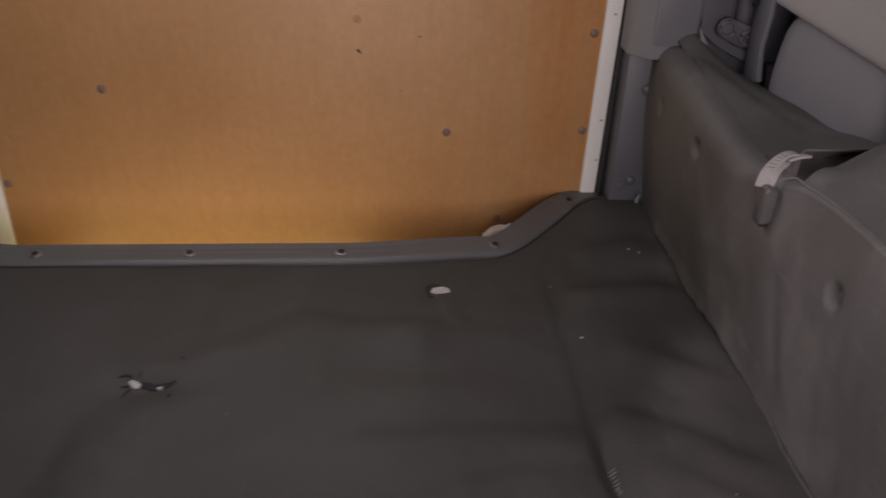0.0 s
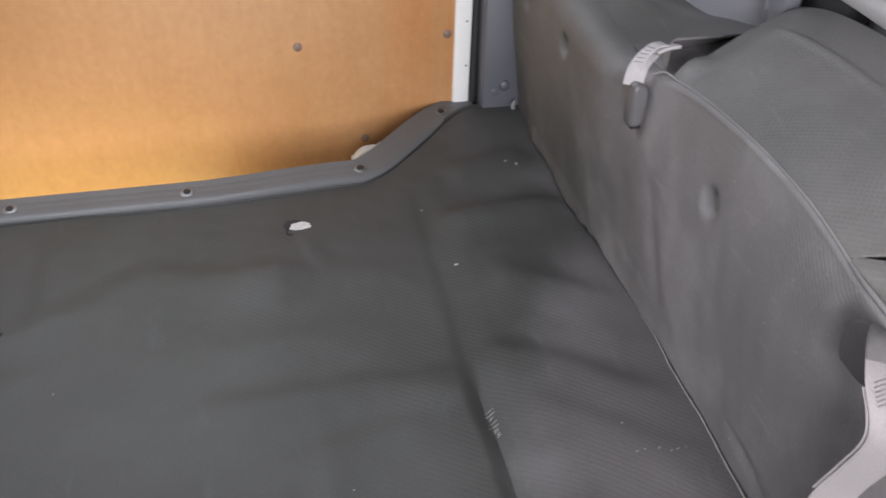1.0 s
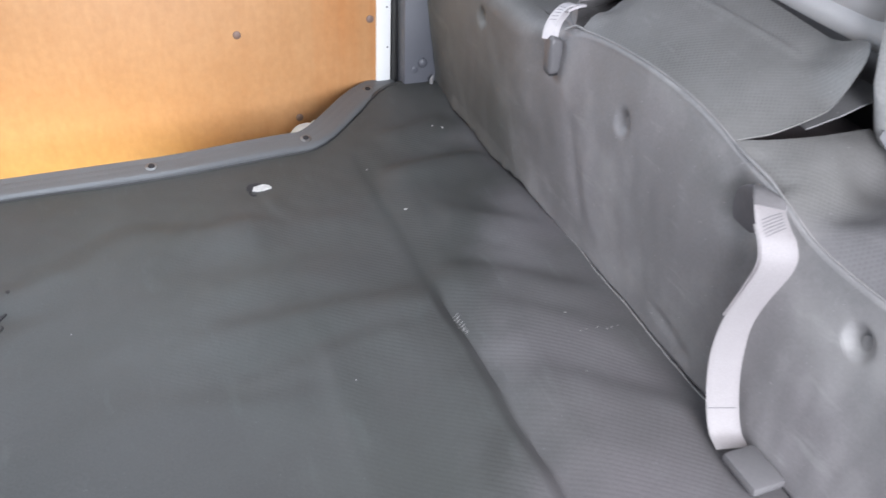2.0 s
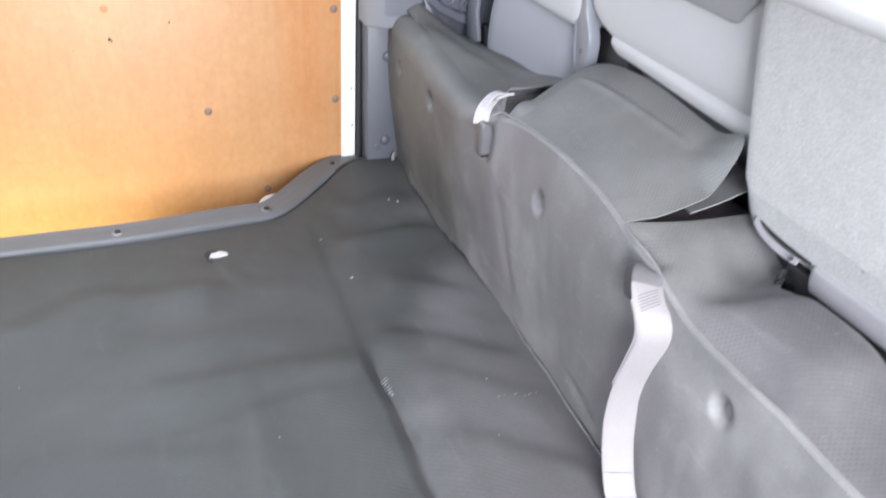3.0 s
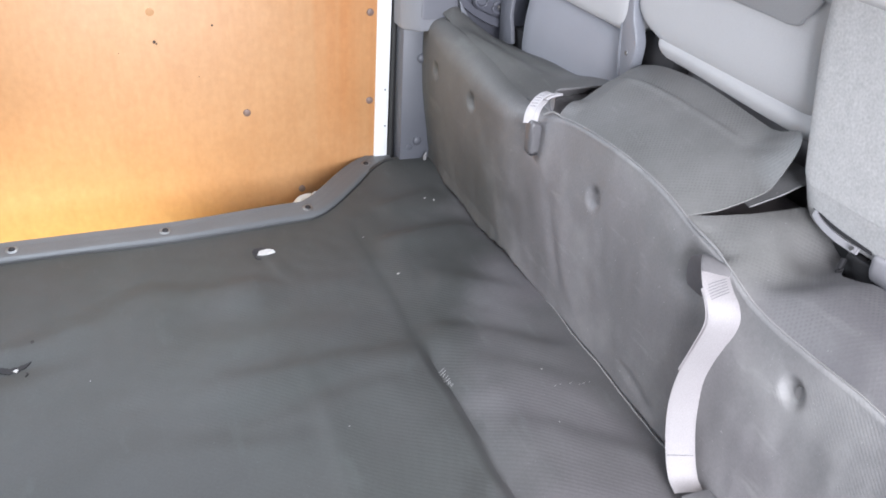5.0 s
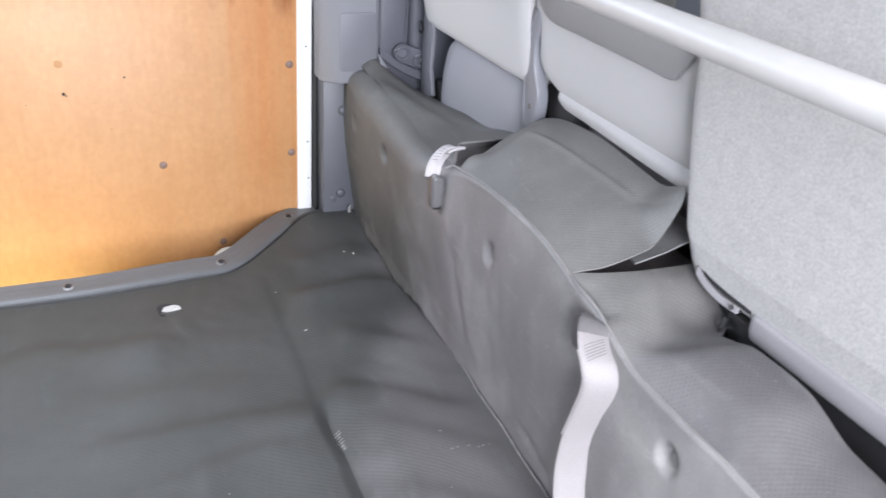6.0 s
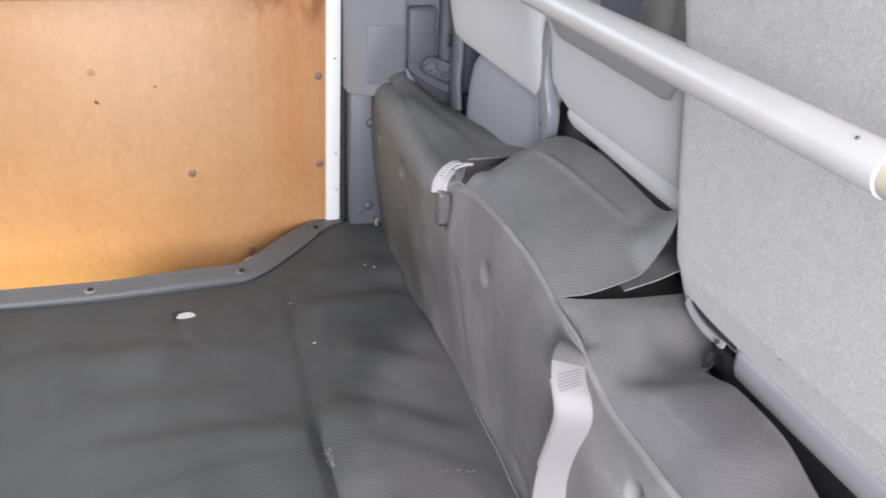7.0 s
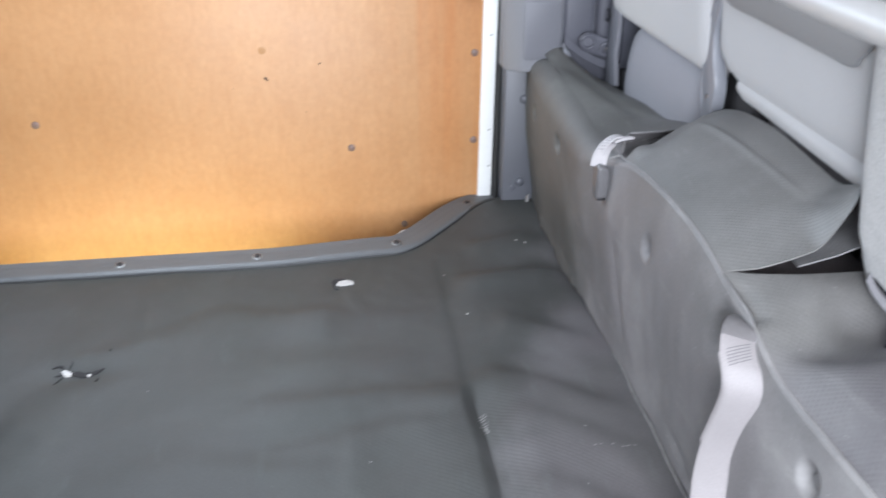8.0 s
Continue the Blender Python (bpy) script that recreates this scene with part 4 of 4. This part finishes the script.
part("webbing_fold", ribbon([(-0.0120, 1.2440, 0.3220), (-0.0095, 1.2450, 0.3380), (-0.0045, 1.2460, 0.3500), (0.0060, 1.2470, 0.3620)], [(0.95, -0.30, 0), (0.90, -0.42, 0.05), (0.75, -0.62, 0.10), (0.45, -0.88, 0.10)], 0.0150, 0.0020), LOOP, buckle, "second layer of pale webbing")
part("tongue", ribbon([(0.0060, 1.2440, 0.3660), (0.0180, 1.2450, 0.3695), (0.0300, 1.2470, 0.3705), (0.0385, 1.2490, 0.3695)], [(0.3, -0.95, 0.1)] * 4, 0.0095, 0.0040), LOOP, buckle, "rounded pale end of the webbing")
housing = part("housing", loft(closed([(-0.0200, 0.326), (-0.004, 0.326), (0.0015, 0.318), (0.0025, 0.280), (-0.002, 0.270), (-0.014, 0.268), (-0.0195, 0.276)], 3), 1.232, 1.258, 0.008, 8), BUCKLE, buckle, "grey plastic buckle housing")
part("release_button", block((-0.0165, 1.2335, 0.2665), (-0.001, 1.252, 0.2735), 0.002), DARK, housing, "dark release button")
run, over = smooth_line(LOOP_LINE), smooth_line(LOOP_SIDES)
for k in range(5):
    stitch_row(run, over, len(run) * (20 + 3.4 * k) / 48, 0.0, 0.0056, 0.0013, loop)

# ---- seats ----
far_seat = thing("passenger_seat", (0, 0, 0), "pale grey fabric seat seen from behind", "car seat")
part("cushion", loft(closed([(0.176, 0.28), (0.162, 0.31), (0.160, 0.36), (0.166, 0.41), (0.180, 0.448), (0.215, 0.466), (0.30, 0.462), (0.34, 0.38), (0.32, 0.29), (0.25, 0.26)]), 1.262, 1.712, 0.085), CUSHION, far_seat, "rounded pale grey seat cushion")
part("backrest", loft(closed([(0.160, 0.468), (0.145, 0.50), (0.128, 0.60), (0.110, 0.72), (0.10, 0.95), (0.17, 1.0), (0.22, 0.95), (0.25, 0.6), (0.24, 0.48), (0.20, 0.455)]), 1.252, 1.745, 0.03), FABRIC, far_seat, "pale grey fabric backrest")
part("side_bracket", plate([(1.690, 0.320), (1.758, 0.300), (1.760, 0.40), (1.745, 0.520), (1.700, 0.520), (1.697, 0.445), (1.708, 0.380)], 0.156, 0.166, -0.02, 0.003), RECESS, far_seat, "grey metal side bracket")
# black block put where the gap below the cushion is in shade
part("gap_shade", block((0.172, 1.630, 0.27), (0.20, 1.722, 0.352), 0.006), DARK, far_seat, "black block for the shade in the gap below the cushion")
part("bracket_loop", tube([(0.150, 1.758 + 0.012 * math.cos(a * math.tau / 16), 0.455 + 0.012 * math.sin(a * math.tau / 16)) for a in range(3, 15)], 0.002, 6), GREASY, far_seat)

mid_seat = thing("centre_seat", (0, 0, 0), "pale grey folding centre seat with a dark back board", "car seat")
bm = loft(closed([(0.172, 0.475), (0.158, 0.50), (0.150, 0.545), (0.146, 0.58), (0.138, 0.62), (0.139, 0.636), (0.16, 0.646), (0.21, 0.63), (0.25, 0.56), (0.24, 0.48), (0.20, 0.462)]), 0.80, 1.252, 0.040)
for v in bm.verts:
    v.co.z += 0.018 * step(1.16, 1.252, v.co.y) * step(0.545, 0.47, v.co.z)
part("backrest", bm, FABRIC, mid_seat, "pale grey padded backrest")
part("back_board", plate(closed([(1.222, 0.640), (1.222, 0.63), (1.214, 0.612), (1.18, 0.592), (1.10, 0.590), (0.92, 0.587), (0.872, 0.586), (0.852, 0.598), (0.850, 0.640)], 3), 0.1395, 0.162, -0.16, 0.003), BOARD, mid_seat, "darker grey stiff back board")
bm = loft(closed([(0.166, 0.460), (0.175, 0.480), (0.196, 0.486), (0.214, 0.470), (0.207, 0.444), (0.185, 0.438)]), 0.795, 1.190, 0.020)
for v in bm.verts:
    v.co.z += 0.010 * step(0.85, 1.2, v.co.y)
part("roll", bm, FABRIC, mid_seat, "thin padded roll along the cushion edge")
hinge = part("side_cover", plate(closed([(1.222, 0.600), (1.240, 0.590), (1.258, 0.545), (1.270, 0.48), (1.270, 0.41), (1.256, 0.35), (1.240, 0.35), (1.228, 0.42), (1.222, 0.46), (1.236, 0.50), (1.238, 0.54), (1.224, 0.575)], 4), 0.163, 0.185, -0.08, 0.004), BRACKET, mid_seat, "pale blue-grey plastic hinge cover")
part("cover_rim", tube(smooth_line([(0.146, 1.234, 0.60), (0.150, 1.256, 0.555), (0.155, 1.268, 0.50), (0.159, 1.270, 0.43), (0.165, 1.262, 0.36)]), 0.005, 8), BRACKET, mid_seat)
part("cover_screw", disc((0.156, 1.248, 0.435), 0.004, 0.002, (-1, 0, 0)), STEEL, hinge)
part("cover_slot", block((0.146, 1.230, 0.582), (0.151, 1.234, 0.602), 0.0008), RUBBER, mid_seat, "small black slot")
# solid block, black in place of the hollow's shade
part("hinge_shade", block((0.184, 1.150, 0.36), (0.250, 1.246, 0.474), 0.004), DARK, mid_seat, "black block for the shade in the hollow behind the hinge cover")
part("seat_runner", tube(smooth_line([(0.232, 1.25, 0.425), (0.236, 1.15, 0.428), (0.236, 0.82, 0.425)]), 0.012, 10), GREASY, mid_seat, "black seat runner")
for y, z, r in ((1.215, 0.428, 0.012), (1.188, 0.432, 0.008), (1.165, 0.430, 0.010)):
    part("runner_cog", disc((0.206, y, z), r, 0.012, (-1, 0, 0.3)), GREASY, mid_seat)
for y in (1.222, 1.192):
    part("runner_bolt", disc((0.1985, y, 0.430), 0.0040, 0.003, (-1, 0, 0.4)), ZINC, mid_seat)
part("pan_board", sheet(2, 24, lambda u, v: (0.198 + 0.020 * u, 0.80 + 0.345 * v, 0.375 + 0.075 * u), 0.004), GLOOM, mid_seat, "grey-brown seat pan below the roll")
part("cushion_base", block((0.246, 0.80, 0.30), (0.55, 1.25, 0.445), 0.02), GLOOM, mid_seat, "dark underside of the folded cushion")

near_seat = thing("driver_seat", (0, 0, 0), "tall seat with a flat felt-covered back", "car seat")
bm = loft(closed([(0.170, 0.350), (0.160, 0.356), (0.1500, 0.385), (0.1425, 0.408), (0.1395, 0.425), (0.118, 0.60), (0.092, 0.78), (0.07, 0.95), (0.055, 1.10), (0.10, 1.14), (0.15, 1.10), (0.20, 0.75), (0.23, 0.50), (0.23, 0.40), (0.20, 0.346)]), 0.12, 0.803, 0.022)
for v in bm.verts:
    if v.co.y > 0.5 and v.co.z < 0.6:
        v.co.y -= 0.09 * (0.6 - v.co.z)
part("backrest", bm, FELT, near_seat, "flat mottled light grey felt back")
latch = part("latch", ribbon([(0.1515, 0.760, 0.372), (0.150, 0.742, 0.3645), (0.149, 0.716, 0.3600), (0.150, 0.694, 0.3585), (0.152, 0.680, 0.3580)], [(0.35, 0, 1)] * 5, 0.009, 0.005), SEAT_SHELL, near_seat, "curved grey plastic trim below the felt")
# ribbon painted black along the shaded gap between felt and trim
part("latch_shade", ribbon([(0.1555, 0.766, 0.377), (0.154, 0.742, 0.3705), (0.154, 0.714, 0.3665), (0.156, 0.664, 0.3635)], [(0.35, 0, 1)] * 4, 0.0045, 0.004), DARK, near_seat, "black strip for the shade in the gap beside the trim")
part("hook", tube(smooth_line([(0.150, 0.694, 0.340), (0.142, 0.690, 0.325), (0.146, 0.684, 0.312), (0.156, 0.680, 0.308)]), 0.004, 8), DARK, near_seat)
part("back_shell", loft(closed([(0.172, 0.367), (0.1535, 0.367), (0.1500, 0.354), (0.1520, 0.338), (0.160, 0.331), (0.20, 0.328), (0.20, 0.362)], 4), 0.13, 0.662, 0.012), SEAT_SHELL, near_seat, "pale lavender-grey plastic shell below the felt")
part("latch_pin", disc((0.147, 0.686, 0.3605), 0.003, 0.004, (-1, -0.3, 0.3)), STEEL, latch)
part("recliner", block((0.154, 0.64, 0.26), (0.21, 0.70, 0.350), 0.008), GREASY, near_seat, "black recliner mechanism")
part("cushion_base", block((0.17, 0.13, 0.24), (0.60, 0.79, 0.36), 0.02), DARK, near_seat, "dark cushion underside")
part("felt_pin", disc((0.1435, 0.583, 0.403), 0.0015, 0.001, (-1, 0, 0.1)), HEM, near_seat)

anchor = thing("belt_anchor", (0, 0, 0), "grey belt anchor loop bolted to the pillar", "belt anchor")
def stadium(cx, cz, half, r, tilt, n=12):
    """An (x, z) outline of two half circles joined by straight sides."""
    out = []
    for k in range(2 * n + 2):
        side = 1 if k <= n else -1
        a = -math.pi / 2 + math.pi * (k if k <= n else k - 1) / n
        x, z = side * half + r * math.cos(a), r * math.sin(a)
        out.append((cx + x * math.cos(tilt) - z * math.sin(tilt), cz + x * math.sin(tilt) + z * math.cos(tilt)))
    return out


part("anchor_plate", plate_xz(stadium(0.136, 0.387, 0.021, 0.021, -0.38), 1.776, 1.786, 0.004), SHADE, anchor, "rounded plastic anchor body")
for cx, cz, r in ((0.116, 0.395, 0.0150), (0.158, 0.378, 0.0140)):
    part("loop", tube([(cx + r * math.cos(a * math.tau / 24), 1.7745, cz + 0.92 * r * math.sin(a * math.tau / 24)) for a in range(25)], 0.0042, 8), SHADE, anchor)
part("bolt", disc((0.160, 1.776, 0.379), 0.0065, 0.005, (0, -1, 0), dome=0.002), BUCKLE, anchor)
part("strap_plate", ribbon([(0.066, 1.786, 0.398), (0.10, 1.785, 0.372), (0.14, 1.785, 0.350), (0.19, 1.786, 0.330)], [(0, 0.2, 1)] * 4, 0.020, 0.004), SHADE, anchor)
tagged(part("plastic_tab", plate_xz([(0.050, 0.405), (0.056, 0.398), (0.079, 0.360), (0.062, 0.360)], 1.748, 1.754, 0.001), BRACKET), "small pale grey plastic tab at the pillar foot", "tab")

# guard bar across the back of the seats
bar = thing("guard_bar", (0, 0, 0), "white gloss guard tube across the backs of the seats", "guard bar")
def bar_point(y):
    return (-0.010, y, 0.6965 + 0.009 * (min(y, 1.1) - 0.6))


part("tube", tube([bar_point(y) for y in (0.368, 0.5, 0.6, 0.8, 1.1, 1.5, 1.80)], 0.0160, 40), TUBE, bar)
part("sleeve", tube([bar_point(y) for y in (0.05, 0.2, 0.367)], 0.0150, 40), CREAM, bar, "cream plastic sleeve")
part("collar", tube([bar_point(y) for y in (0.3665, 0.3675, 0.3695)], [0.0152, 0.0158, 0.0160], 40), TUBE, bar)
part("screw", disc((-0.018, 0.394, 0.7085), 0.0015, 0.0012, (-0.5, 0, 0.87)), ZINC, bar)

tagged(part("seat_post", tube([(0.33, 1.20, z) for z in (0.3, 0.6, 0.9, 1.2)], 0.042, 24), BEIGE), "beige metal seat post behind the guard bar", "post")

# ---- the rest of the van, closed round the view ----
tagged(part("cab_floor", block((0.02, 0.0, -0.10), (1.5, 1.9, -0.01)), DARK), "dark cab floor", "floor", kind="structure")
tagged(part("wall_far", block((0.26, 1.80, -0.1), (1.5, 1.86, 0.75)), PANEL), "grey cab side lining", "wall", kind="structure")
tagged(part("wall_rear", block((-2.66, -0.06, -0.3), (-2.6, 1.9, 1.35)), DARK), "closed dark tailgate", "wall", kind="structure")
tagged(part("wall_far_upper", block((-0.05, 1.87, 0.75), (1.5, 1.90, 1.35)), PANEL), "grey cab side lining", "wall", kind="structure")
# unseen rear sides, kept dark so less light comes from there
tagged(part("wall_far_rear", block((-2.6, 1.84, -0.3), (-1.42, 1.90, 1.35)), REAR), "unseen rear side lining, dark to cut light from behind", "wall", kind="structure")
tagged(part("wall_front", block((1.45, 0.0, -0.1), (1.5, 1.9, 0.75)), DARK), "dark dashboard bulkhead", "wall", kind="structure")
tagged(part("wall_near_cab", block((0.02, -0.06, -0.1), (1.5, 0.0, 1.35)), SHELL), "pale van side", "wall", kind="structure")
tagged(part("wall_near_rear", block((-2.6, -0.06, -0.3), (-1.05, 0.0, 1.35)), REAR), "unseen rear side lining, dark to cut light from behind", "wall", kind="structure")
tagged(part("ceiling", block((-2.6, -0.06, 1.35), (1.5, 1.9, 1.39)), SHELL), "pale van roof lining", "ceiling", kind="structure")
tagged(part("ground", block((-300, -300, -0.85), (300, 300, -0.75)), ASPHALT), "grey asphalt outside the van", "ground", kind="structure")
